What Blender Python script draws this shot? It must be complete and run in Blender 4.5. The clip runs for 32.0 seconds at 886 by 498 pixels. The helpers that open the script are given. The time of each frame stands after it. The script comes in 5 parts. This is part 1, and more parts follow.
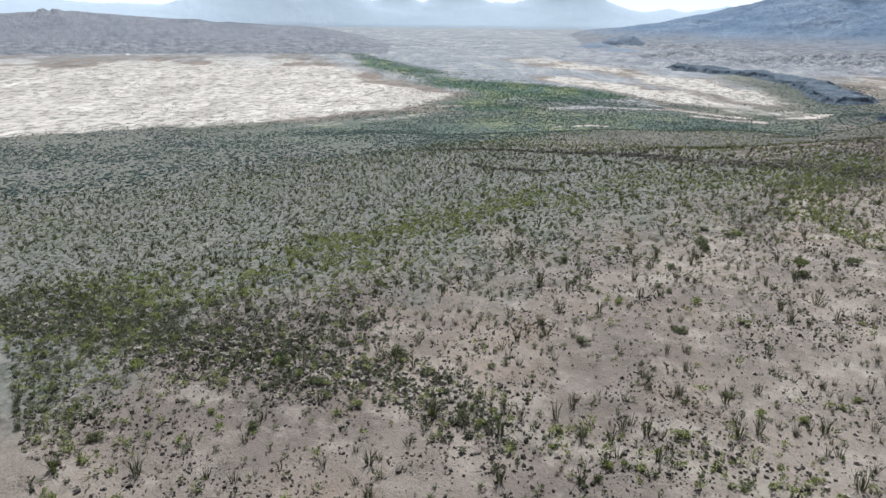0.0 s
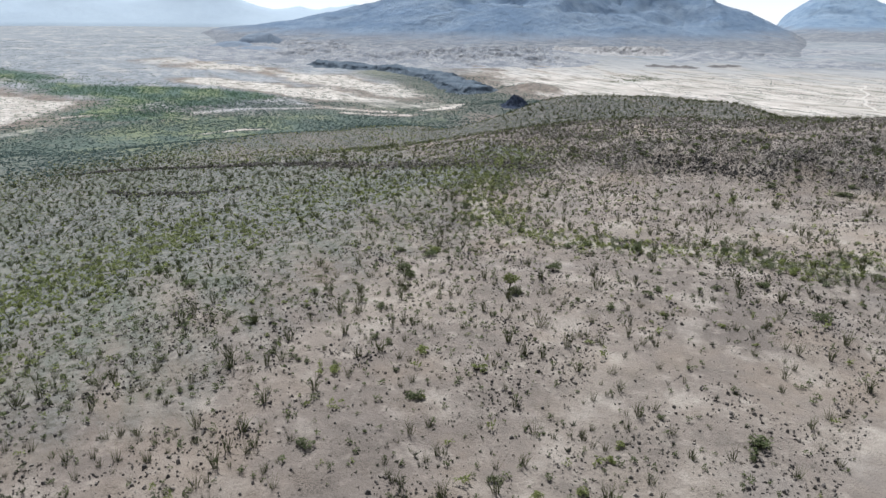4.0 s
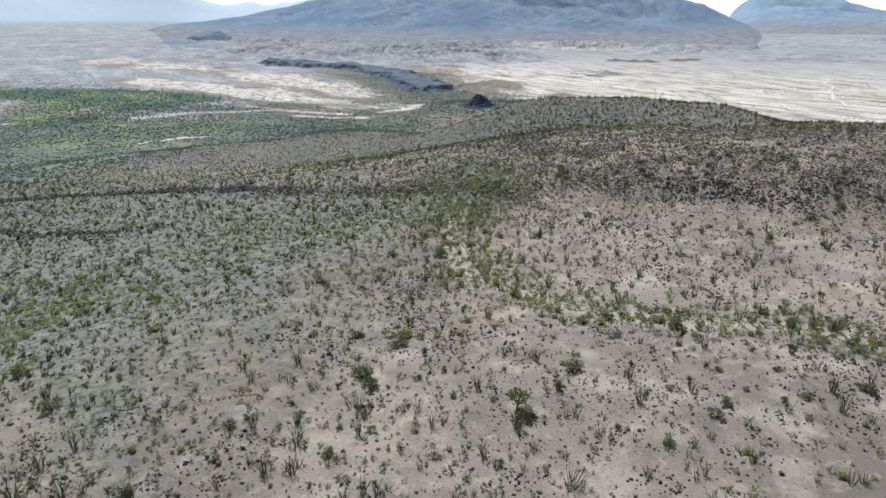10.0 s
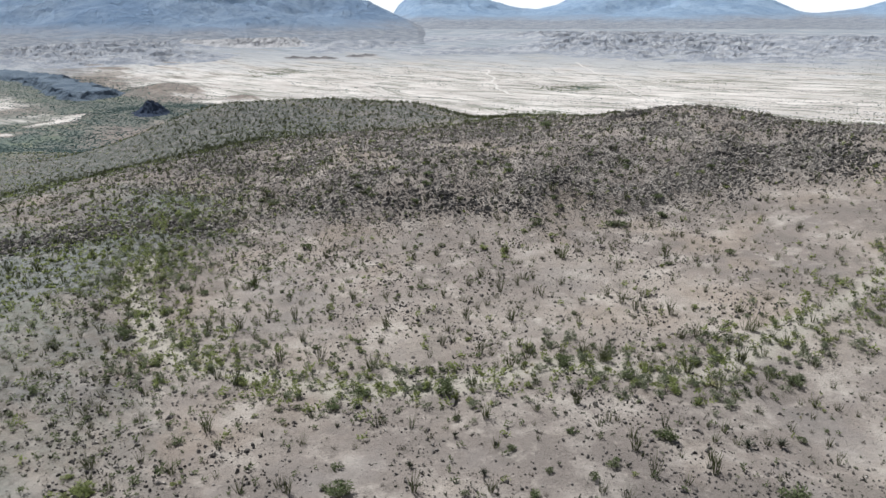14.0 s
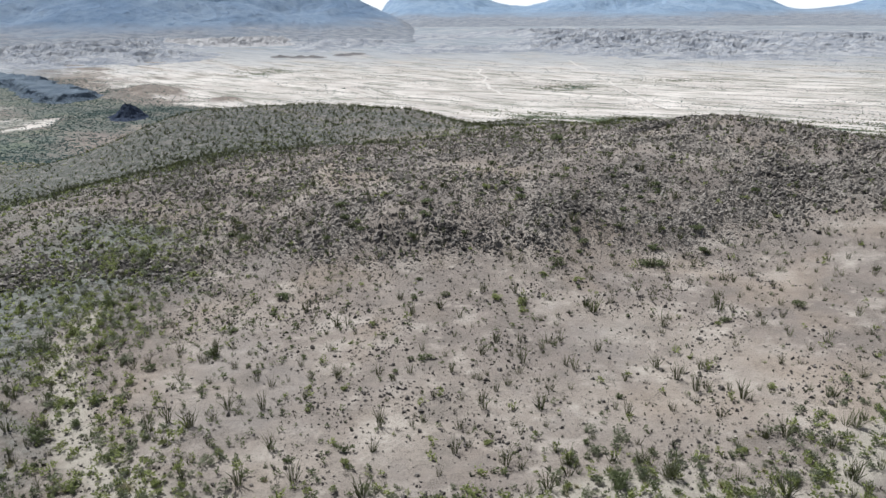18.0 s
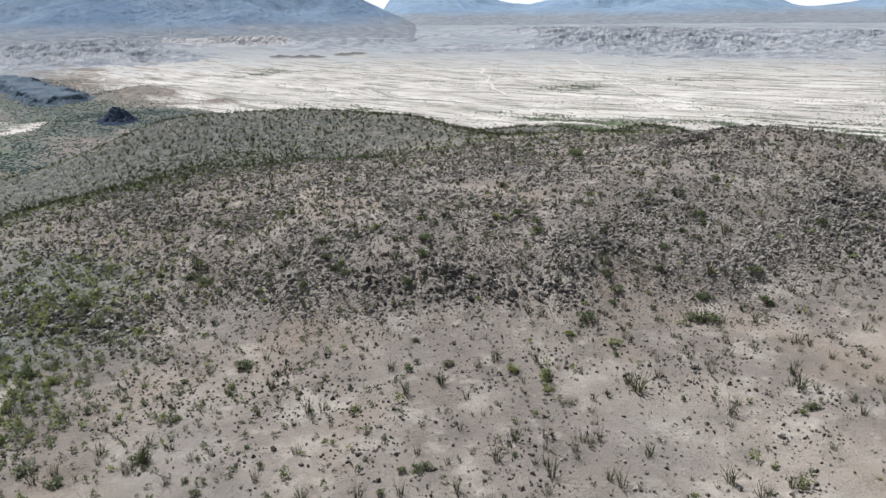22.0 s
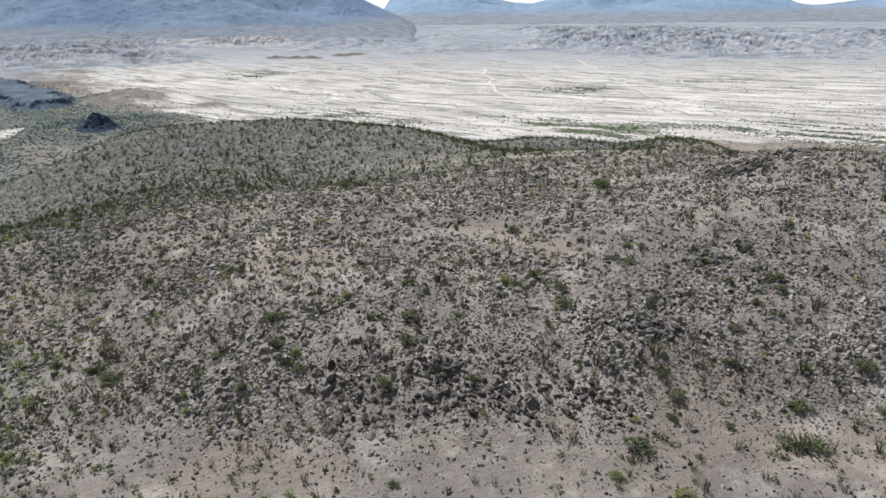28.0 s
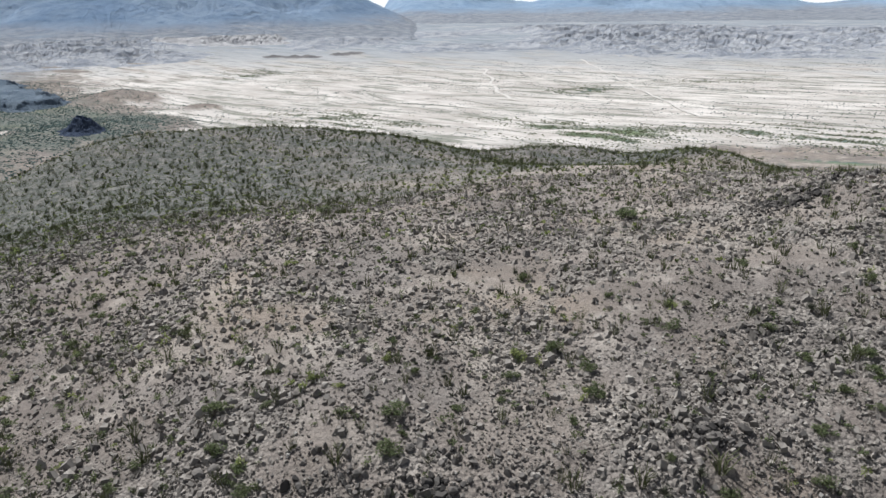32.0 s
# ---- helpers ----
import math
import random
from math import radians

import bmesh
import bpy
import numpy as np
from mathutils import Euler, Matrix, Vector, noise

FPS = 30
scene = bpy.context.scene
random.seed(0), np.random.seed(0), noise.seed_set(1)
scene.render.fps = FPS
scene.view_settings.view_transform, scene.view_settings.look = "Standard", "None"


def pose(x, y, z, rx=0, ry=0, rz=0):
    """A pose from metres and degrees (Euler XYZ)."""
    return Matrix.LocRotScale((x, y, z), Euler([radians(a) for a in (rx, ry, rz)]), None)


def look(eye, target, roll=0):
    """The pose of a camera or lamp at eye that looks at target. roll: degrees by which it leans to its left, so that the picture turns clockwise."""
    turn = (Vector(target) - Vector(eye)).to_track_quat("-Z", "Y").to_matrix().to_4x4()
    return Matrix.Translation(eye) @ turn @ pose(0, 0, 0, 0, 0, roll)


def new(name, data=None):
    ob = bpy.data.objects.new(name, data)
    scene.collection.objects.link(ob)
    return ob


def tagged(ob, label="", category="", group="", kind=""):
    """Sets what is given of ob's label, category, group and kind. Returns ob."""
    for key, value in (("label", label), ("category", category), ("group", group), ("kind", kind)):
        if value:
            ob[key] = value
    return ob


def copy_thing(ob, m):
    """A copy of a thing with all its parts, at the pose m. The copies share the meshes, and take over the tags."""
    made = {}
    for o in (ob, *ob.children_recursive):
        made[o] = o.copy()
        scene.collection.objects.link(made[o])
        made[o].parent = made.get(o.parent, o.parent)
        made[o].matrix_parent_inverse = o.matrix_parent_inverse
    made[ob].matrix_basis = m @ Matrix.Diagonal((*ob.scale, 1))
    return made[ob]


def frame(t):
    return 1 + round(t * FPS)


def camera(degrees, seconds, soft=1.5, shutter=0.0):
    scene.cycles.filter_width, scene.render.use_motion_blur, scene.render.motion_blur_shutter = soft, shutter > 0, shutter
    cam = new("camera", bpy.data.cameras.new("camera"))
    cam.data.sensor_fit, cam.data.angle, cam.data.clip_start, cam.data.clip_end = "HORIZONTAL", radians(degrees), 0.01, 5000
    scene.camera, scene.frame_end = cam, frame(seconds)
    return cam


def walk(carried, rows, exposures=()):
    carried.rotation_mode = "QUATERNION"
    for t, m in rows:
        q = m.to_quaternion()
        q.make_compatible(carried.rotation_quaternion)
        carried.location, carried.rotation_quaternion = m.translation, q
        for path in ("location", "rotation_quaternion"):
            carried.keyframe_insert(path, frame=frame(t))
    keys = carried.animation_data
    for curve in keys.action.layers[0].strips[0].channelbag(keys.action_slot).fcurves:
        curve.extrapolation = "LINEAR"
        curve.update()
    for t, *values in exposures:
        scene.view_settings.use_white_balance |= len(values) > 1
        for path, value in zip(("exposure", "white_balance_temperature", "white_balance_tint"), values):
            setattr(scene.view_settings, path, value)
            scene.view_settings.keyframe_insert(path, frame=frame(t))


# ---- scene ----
cam = camera(63.60, 32.0)
PATH = [
    (0, pose(-0.00, 0.00, 52.00, 72.718, -0.545, 56.219)),
    (0.5, pose(-2.84, 2.05, 52.05, 72.736, -0.550, 52.650)),
    (1, pose(-5.75, 4.00, 52.11, 72.760, -0.502, 49.128)),
    (1.5, pose(-8.60, 6.03, 52.16, 72.753, -0.499, 45.768)),
    (2, pose(-11.38, 8.13, 52.22, 72.754, -0.453, 42.405)),
    (2.5, pose(-14.07, 10.31, 52.27, 72.739, -0.406, 39.069)),
    (3, pose(-16.74, 12.55, 52.32, 72.732, -0.365, 35.631)),
    (3.5, pose(-19.38, 14.97, 52.36, 72.721, -0.363, 32.151)),
    (4, pose(-21.90, 17.49, 52.38, 72.721, -0.316, 28.673)),
    (4.5, pose(-24.14, 20.17, 52.41, 72.682, -0.222, 25.277)),
    (6.5, pose(-32.04, 31.54, 52.86, 72.518, -0.040, 24.871)),
    (7, pose(-33.76, 34.52, 52.93, 72.479, -0.028, 24.939)),
    (7.5, pose(-35.38, 37.56, 52.99, 72.446, -0.068, 25.055)),
    (8, pose(-36.95, 40.62, 53.05, 72.418, -0.022, 25.118)),
    (8.5, pose(-38.48, 43.67, 53.10, 72.394, 0.017, 25.168)),
    (9, pose(-39.96, 46.75, 53.17, 72.370, 0.031, 25.224)),
    (9.5, pose(-41.42, 49.84, 53.19, 72.345, 0.090, 25.261)),
    (10, pose(-42.84, 52.93, 53.24, 72.347, 0.135, 25.271)),
    (10.5, pose(-44.21, 56.06, 53.35, 72.306, 0.124, 24.854)),
    (11, pose(-45.61, 59.15, 53.42, 72.282, 0.135, 21.660)),
    (11.5, pose(-47.02, 62.24, 53.46, 72.278, 0.126, 18.032)),
    (12, pose(-48.42, 65.35, 53.49, 72.245, 0.164, 14.340)),
    (12.5, pose(-49.72, 68.53, 53.54, 72.183, 0.166, 10.690)),
    (13, pose(-50.91, 71.79, 53.54, 72.122, 0.188, 7.159)),
    (13.5, pose(-51.99, 75.15, 53.56, 72.067, 0.195, 3.800)),
    (14, pose(-52.95, 78.56, 53.66, 72.004, 0.212, 0.513)),
    (14.5, pose(-53.71, 81.89, 53.75, 71.982, 0.242, -0.512)),
    (16.5, pose(-55.05, 94.83, 54.15, 71.879, 0.425, -0.408)),
    (17, pose(-55.24, 98.03, 54.18, 71.843, 0.408, -0.395)),
    (17.5, pose(-55.35, 101.32, 54.23, 71.822, 0.400, -0.379)),
    (18, pose(-55.42, 104.60, 54.26, 71.806, 0.410, -0.375)),
    (18.5, pose(-55.45, 107.85, 54.25, 71.774, 0.415, -0.351)),
    (19, pose(-55.45, 111.07, 54.21, 71.758, 0.425, -0.341)),
    (19.5, pose(-55.43, 114.26, 54.17, 71.743, 0.434, -0.312)),
    (20, pose(-55.39, 117.46, 54.16, 71.730, 0.466, -0.273)),
    (20.5, pose(-55.31, 120.65, 54.12, 71.712, 0.524, -0.258)),
    (21, pose(-55.24, 123.87, 54.05, 71.709, 0.591, -0.240)),
    (21.5, pose(-55.17, 127.08, 54.01, 71.703, 0.599, -0.225)),
    (22, pose(-55.11, 130.19, 53.99, 71.694, 0.603, -0.196)),
    (22.5, pose(-55.00, 133.15, 53.95, 71.683, 0.628, -0.191)),
    (23, pose(-54.87, 136.03, 53.89, 71.682, 0.703, -0.184)),
    (23.5, pose(-54.79, 138.76, 53.83, 71.706, 0.721, -0.165)),
    (24, pose(-54.71, 141.43, 53.74, 71.698, 0.691, -0.145)),
    (24.5, pose(-54.65, 144.11, 53.71, 71.699, 0.682, -0.135)),
    (25, pose(-54.59, 146.77, 53.71, 71.682, 0.676, -0.113)),
    (25.5, pose(-54.49, 149.39, 53.70, 71.678, 0.696, -0.113)),
    (27.5, pose(-53.96, 159.88, 53.79, 71.675, 0.738, -0.110)),
    (28, pose(-53.87, 162.58, 53.83, 71.663, 0.702, -0.113)),
    (28.5, pose(-53.75, 165.36, 53.84, 71.647, 0.733, -0.099)),
    (29, pose(-53.63, 168.19, 53.85, 71.622, 0.754, -0.097)),
    (29.5, pose(-53.53, 171.13, 53.87, 71.600, 0.753, -0.080)),
    (30, pose(-53.38, 174.05, 53.87, 71.588, 0.758, -0.068)),
    (30.5, pose(-53.28, 176.88, 53.84, 71.579, 0.740, -0.053)),
    (31, pose(-53.20, 179.64, 53.84, 71.554, 0.744, -0.050)),
    (31.5, pose(-53.16, 182.27, 53.86, 71.539, 0.718, -0.060)),
    (32, pose(-53.09, 184.81, 53.86, 71.540, 0.721, -0.051)),
]
walk(cam, PATH)

# ---- world and sun ----
SUN_EL, SUN_AZ = 57.0, -45.0        # degrees; azimuth clockwise from +y
world = bpy.data.worlds.new("world")
scene.world = world
world.use_nodes = True
wn = world.node_tree.nodes
sky = wn.new("ShaderNodeTexSky")
sky.sky_type = "NISHITA"
sky.sun_disc = False
sky.sun_elevation, sky.sun_rotation = radians(SUN_EL), radians(SUN_AZ)
sky.altitude, sky.air_density, sky.dust_density, sky.ozone_density = 700, 1.0, 0.3, 1.5
wn["Background"].inputs["Strength"].default_value = 0.05
veil = wn.new("ShaderNodeHueSaturation")       # thin high cloud takes most of the colour out of the sky
veil.inputs["Saturation"].default_value = 0.55
world.node_tree.links.new(sky.outputs[0], veil.inputs["Color"])
# bright white haze low over the horizon, thinning upwards
place = wn.new("ShaderNodeTexCoord")
axes = wn.new("ShaderNodeSeparateXYZ")
world.node_tree.links.new(place.outputs["Generated"], axes.inputs[0])
low = wn.new("ShaderNodeMapRange")
low.inputs["From Min"].default_value, low.inputs["From Max"].default_value = 0.02, 0.15
low.inputs["To Min"].default_value, low.inputs["To Max"].default_value = 0.9, 0.0
world.node_tree.links.new(axes.outputs[2], low.inputs[0])
haze = wn.new("ShaderNodeMix")
haze.data_type = "RGBA"
haze.inputs[7].default_value = (19.5, 20.3, 21.1, 1)
world.node_tree.links.new(low.outputs[0], haze.inputs[0])
world.node_tree.links.new(veil.outputs[0], haze.inputs[6])
world.node_tree.links.new(haze.outputs[2], wn["Background"].inputs[0])
sun = new("sun", bpy.data.lights.new("sun", "SUN"))
sun.data.energy, sun.data.angle, sun.data.color = 5.0, radians(0.6), (0.985, 0.985, 0.975)
sun_dir = Vector((math.sin(radians(SUN_AZ)) * math.cos(radians(SUN_EL)), math.cos(radians(SUN_AZ)) * math.cos(radians(SUN_EL)), math.sin(radians(SUN_EL))))
sun.matrix_world = look(sun_dir * 200, (0, 0, 0))
scene.view_settings.exposure = 0.16
scene.view_settings.use_white_balance, scene.view_settings.white_balance_temperature = True, 6330

# ---- materials ----
def material(name, rough=0.9, spec=0.2):
    m = bpy.data.materials.new(name)
    m.use_nodes = True
    b = m.node_tree.nodes["Principled BSDF"]
    b.inputs["Roughness"].default_value = rough
    b.inputs["Specular IOR Level"].default_value = spec
    return m, m.node_tree.nodes, m.node_tree.links, b


def tex_noise(n, l, coord, scale, detail=4.0, rough=0.55, stretch=(1, 1, 1), turn=0.0):
    mp = n.new("ShaderNodeMapping")
    mp.inputs["Scale"].default_value = stretch
    mp.inputs["Rotation"].default_value = (0, 0, turn)
    mp.vector_type = "TEXTURE" if turn else "POINT"
    t = n.new("ShaderNodeTexNoise")
    t.inputs["Scale"].default_value, t.inputs["Detail"].default_value, t.inputs["Roughness"].default_value = scale, detail, rough
    l.new(coord, mp.inputs[0])
    l.new(mp.outputs[0], t.inputs["Vector"])
    return t.outputs["Fac"]


def ramp(n, l, fac, stops):
    r = n.new("ShaderNodeValToRGB")
    e = r.color_ramp.elements
    while len(e) < len(stops):
        e.new(0.5)
    for k, (p, c) in enumerate(stops):
        e[k].position = p
        e[k].color = (*c, 1) if len(c) == 3 else c
    l.new(fac, r.inputs[0])
    return r.outputs[0]


def mix(n, l, fac, a, b, mode="MIX"):
    m = n.new("ShaderNodeMix")
    m.data_type, m.blend_type = "RGBA", mode
    for sock, v in ((m.inputs[0], fac), (m.inputs[6], a), (m.inputs[7], b)):
        if isinstance(v, bpy.types.NodeSocket):
            l.new(v, sock)
        else:
            sock.default_value = v if isinstance(v, (int, float)) else (*v, 1)
    return m.outputs[2]


def calc(n, l, op, a, b=0.0, clamp=False):
    m = n.new("ShaderNodeMath")
    m.operation, m.use_clamp = op, clamp
    for sock, v in ((m.inputs[0], a), (m.inputs[1], b)):
        if isinstance(v, bpy.types.NodeSocket):
            l.new(v, sock)
        else:
            sock.default_value = v
    return m.outputs[0]


def bump(n, l, b, height, dist, strength=0.6):
    k = n.new("ShaderNodeBump")
    k.inputs["Strength"].default_value, k.inputs["Distance"].default_value = strength, dist
    l.new(height, k.inputs["Height"])
    l.new(k.outputs[0], b.inputs["Normal"])


def ground_material():
    """Stony desert soil: grey-mauve gravel, pale sand, straw-coloured wash, rubble with painted shaded gaps, by the
    sheet's cover.
    """
    m, n, l, b = material("desert_soil", 0.95, 0.1)
    co = n.new("ShaderNodeTexCoord").outputs["Object"]
    at = n.new("ShaderNodeAttribute")
    at.attribute_name = "cover"
    sep = n.new("ShaderNodeSeparateColor")
    l.new(at.outputs["Color"], sep.inputs[0])
    sand, wash, rubble = sep.outputs
    axes = n.new("ShaderNodeSeparateXYZ")
    l.new(co, axes.inputs[0])
    big = tex_noise(n, l, co, 0.035, 5, 0.6)
    mid = tex_noise(n, l, co, 0.35, 5, 0.65)
    fine = tex_noise(n, l, co, 2.2, 6, 0.7)
    patch = tex_noise(n, l, co, 0.12, 5, 0.62)
    soil = ramp(n, l, big, [(0.34, (0.188, 0.166, 0.155)), (0.5, (0.243, 0.214, 0.196)), (0.66, (0.327, 0.291, 0.260))])
    soil = mix(n, l, calc(n, l, "MULTIPLY", ramp_value(n, l, patch, 0.52, 0.66), 0.62), soil, (0.455, 0.42, 0.384))
    soil = mix(n, l, calc(n, l, "MULTIPLY", ramp_value(n, l, patch, 0.46, 0.36), 0.6), soil, (0.178, 0.160, 0.147))
    soil = mix(n, l, calc(n, l, "MULTIPLY", ramp_value(n, l, mid, 0.56, 0.70), 0.5), soil, (0.48, 0.441, 0.40))
    soil = mix(n, l, calc(n, l, "MULTIPLY", ramp_value(n, l, fine, 0.56, 0.66), 0.45), soil, (0.114, 0.104, 0.093))
    speck = tex_noise(n, l, co, 5.5, 3, 0.6)
    soil = mix(n, l, calc(n, l, "MULTIPLY", ramp_value(n, l, speck, 0.58, 0.65), calc(n, l, "MULTIPLY", ramp_value(n, l, mid, 0.6, 0.42), 0.75)), soil, (0.091, 0.086, 0.073))
    hue = tex_noise(n, l, co, 0.055, 4, 0.6)
    soil = mix(n, l, calc(n, l, "MULTIPLY", ramp_value(n, l, hue, 0.54, 0.66), 0.55), soil, (0.30, 0.252, 0.212))
    soil = mix(n, l, calc(n, l, "MULTIPLY", ramp_value(n, l, hue, 0.45, 0.35), 0.45), soil, (0.228, 0.212, 0.205))
    litter = tex_noise(n, l, co, 0.22, 5, 0.65)
    soil = mix(n, l, calc(n, l, "MULTIPLY", ramp_value(n, l, litter, 0.55, 0.66), calc(n, l, "MULTIPLY", ramp_value(n, l, speck, 0.42, 0.58), 0.75)), soil, (0.105, 0.095, 0.086))
    soil = mix(n, l, 1.0, soil, (1.02, 1.0, 0.965), "MULTIPLY")
    # gravel colour made darker towards the south end and along the west side
    darken = calc(n, l, "ADD", ramp_value(n, l, axes.outputs[1], 105, 60), calc(n, l, "MULTIPLY", ramp_value(n, l, axes.outputs[0], -84, -100), 0.8), True)
    soil = mix(n, l, calc(n, l, "MULTIPLY", darken, calc(n, l, "ADD", patch, 0.4, True)), soil, mix(n, l, 1.0, soil, (0.84, 0.83, 0.83), "MULTIPLY"))
    straw = mix(n, l, fine, (0.295, 0.27, 0.23), (0.435, 0.4, 0.342))
    mott = tex_noise(n, l, co, 0.8, 4, 0.6)
    green = mix(n, l, fine, (0.146, 0.152, 0.144), (0.236, 0.242, 0.23))
    olive = mix(n, l, fine, (0.13, 0.14, 0.118), (0.216, 0.228, 0.198))
    green = mix(n, l, ramp_value(n, l, big, 0.42, 0.58), green, olive)
    # far-hill ground: grey scrub tone, also darkened to imitate cloud shade
    tan = mix(n, l, fine, (0.096, 0.096, 0.091), (0.172, 0.171, 0.161))
    tan = mix(n, l, ramp_value(n, l, axes.outputs[0], -100, -170), tan, mix(n, l, 0.25, tan, olive))
    green = mix(n, l, ramp_value(n, l, axes.outputs[1], 260, 310), green, tan)
    green = mix(n, l, ramp_value(n, l, mott, 0.47, 0.60), green, (0.085, 0.09, 0.074))
    green = mix(n, l, calc(n, l, "MULTIPLY", ramp_value(n, l, mid, 0.5, 0.62), 0.55), green, (0.29, 0.27, 0.245))
    cell = n.new("ShaderNodeTexVoronoi")
    cell.inputs["Scale"].default_value, cell.inputs["Randomness"].default_value = 2.2, 1.0
    l.new(co, cell.inputs["Vector"])
    cell_tone = n.new("ShaderNodeSeparateColor")
    l.new(cell.outputs["Color"], cell_tone.inputs[0])
    dark = mix(n, l, cell_tone.outputs[0], (0.175, 0.161, 0.146), (0.37, 0.341, 0.308))
    # near-black grain painted in as the shaded gaps between stones
    dark = mix(n, l, ramp_value(n, l, fine, 0.53, 0.64), dark, (0.075, 0.066, 0.061))
    streak = tex_noise(n, l, co, 0.016, 6, 0.62, (1.7, 0.7, 1), -0.62)
    streak2 = tex_noise(n, l, co, 0.05, 8, 0.70, (3.0, 0.55, 1), -0.62)
    mottle = tex_noise(n, l, co, 0.10, 8, 0.72, (0.9, 1.5, 1), 0.9)
    in_valley = ramp_value(n, l, axes.outputs[0], -430, -560)
    streak2 = mix(n, l, in_valley, streak2, mottle)
    pale = mix(n, l, ramp_value(n, l, streak, 0.35, 0.65), (0.44, 0.41, 0.38), (0.68, 0.638, 0.595))
    pale = mix(n, l, calc(n, l, "MULTIPLY", ramp_value(n, l, tex_noise(n, l, co, 0.045, 5, 0.62, (1.8, 0.75, 1), -0.62), 0.47, 0.6), 0.65), pale, (0.385, 0.345, 0.31))
    pale = mix(n, l, calc(n, l, "MULTIPLY", ramp_value(n, l, streak2, 0.50, 0.59), 0.9), pale, (0.20, 0.205, 0.17))
    edge = calc(n, l, "ADD", sand, calc(n, l, "MULTIPLY", calc(n, l, "SUBTRACT", streak, 0.5), 1.3))
    col = mix(n, l, ramp_value(n, l, calc(n, l, "ADD", wash, calc(n, l, "MULTIPLY", calc(n, l, "SUBTRACT", mid, 0.5), 0.9)), 0.25, 0.8), soil, straw)
    col = mix(n, l, ramp_value(n, l, calc(n, l, "ADD", rubble, calc(n, l, "MULTIPLY", calc(n, l, "SUBTRACT", mid, 0.5), 1.2)), 0.45, 1.3), col, dark)
    col = mix(n, l, ramp_value(n, l, edge, 0.4, 0.6), col, pale)
    # far floor: grey scrub colour, blued to stand in for distance haze
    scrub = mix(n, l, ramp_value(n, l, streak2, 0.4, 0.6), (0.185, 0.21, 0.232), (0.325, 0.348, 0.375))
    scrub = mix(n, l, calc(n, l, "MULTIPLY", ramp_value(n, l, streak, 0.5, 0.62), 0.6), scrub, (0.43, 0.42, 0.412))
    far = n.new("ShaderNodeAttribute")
    far.attribute_name = "scrub_haze"
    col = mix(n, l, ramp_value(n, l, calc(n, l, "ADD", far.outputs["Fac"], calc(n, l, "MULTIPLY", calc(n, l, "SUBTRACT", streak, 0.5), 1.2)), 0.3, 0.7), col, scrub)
    at2 = n.new("ShaderNodeAttribute")
    at2.attribute_name = "growth"
    damp = n.new("ShaderNodeAttribute")
    damp.attribute_name = "damp"
    gfac = calc(n, l, "ADD", at2.outputs["Fac"], calc(n, l, "MULTIPLY", calc(n, l, "SUBTRACT", streak2, 0.5), 1.4))
    # meadow green turned teal to carry some of the distance haze
    meadow = mix(n, l, mott, (0.06, 0.105, 0.09), (0.13, 0.19, 0.158))
    meadow = mix(n, l, ramp_value(n, l, streak, 0.48, 0.6), meadow, (0.19, 0.235, 0.135))
    green = mix(n, l, damp.outputs["Fac"], green, meadow)
    col = mix(n, l, ramp_value(n, l, gfac, 0.3, 0.75), col, green)
    l.new(col, b.inputs["Base Color"])
    bump(n, l, b, calc(n, l, "ADD", calc(n, l, "ADD", fine, mid), calc(n, l, "MULTIPLY", calc(n, l, "MULTIPLY", cell.outputs["Distance"], rubble), -1.6)), 0.28, 0.95)
    return m


def ramp_value(n, l, v, lo, hi):
    r = n.new("ShaderNodeMapRange")
    r.inputs["From Min"].default_value, r.inputs["From Max"].default_value = lo, hi
    l.new(v, r.inputs["Value"])
    return r.outputs[0]


def varied(name, low, high, rough=0.8, per_island=True, scale=3.0, grain=0.3, spec=0.2, translucent=0.0):
    """Leaves, canes, stones: a colour between two, by piece, with a fine grain."""
    m, n, l, b = material(name, rough, spec)
    rnd = n.new("ShaderNodeNewGeometry").outputs["Random Per Island"] if per_island else n.new("ShaderNodeObjectInfo").outputs["Random"]
    co = n.new("ShaderNodeTexCoord").outputs["Object"]
    g = tex_noise(n, l, co, scale, 4, 0.6)
    col = mix(n, l, rnd, low, high)
    col = mix(n, l, calc(n, l, "MULTIPLY", g, grain), col, tuple(c * 0.35 for c in low))
    l.new(col, b.inputs["Base Color"])
    if translucent:
        thin = n.new("ShaderNodeBsdfTranslucent")
        l.new(col, thin.inputs[0])
        both = n.new("ShaderNodeMixShader")
        both.inputs[0].default_value = translucent
        l.new(b.outputs[0], both.inputs[1])
        l.new(thin.outputs[0], both.inputs[2])
        l.new(both.outputs[0], n["Material Output"].inputs[0])
    return m


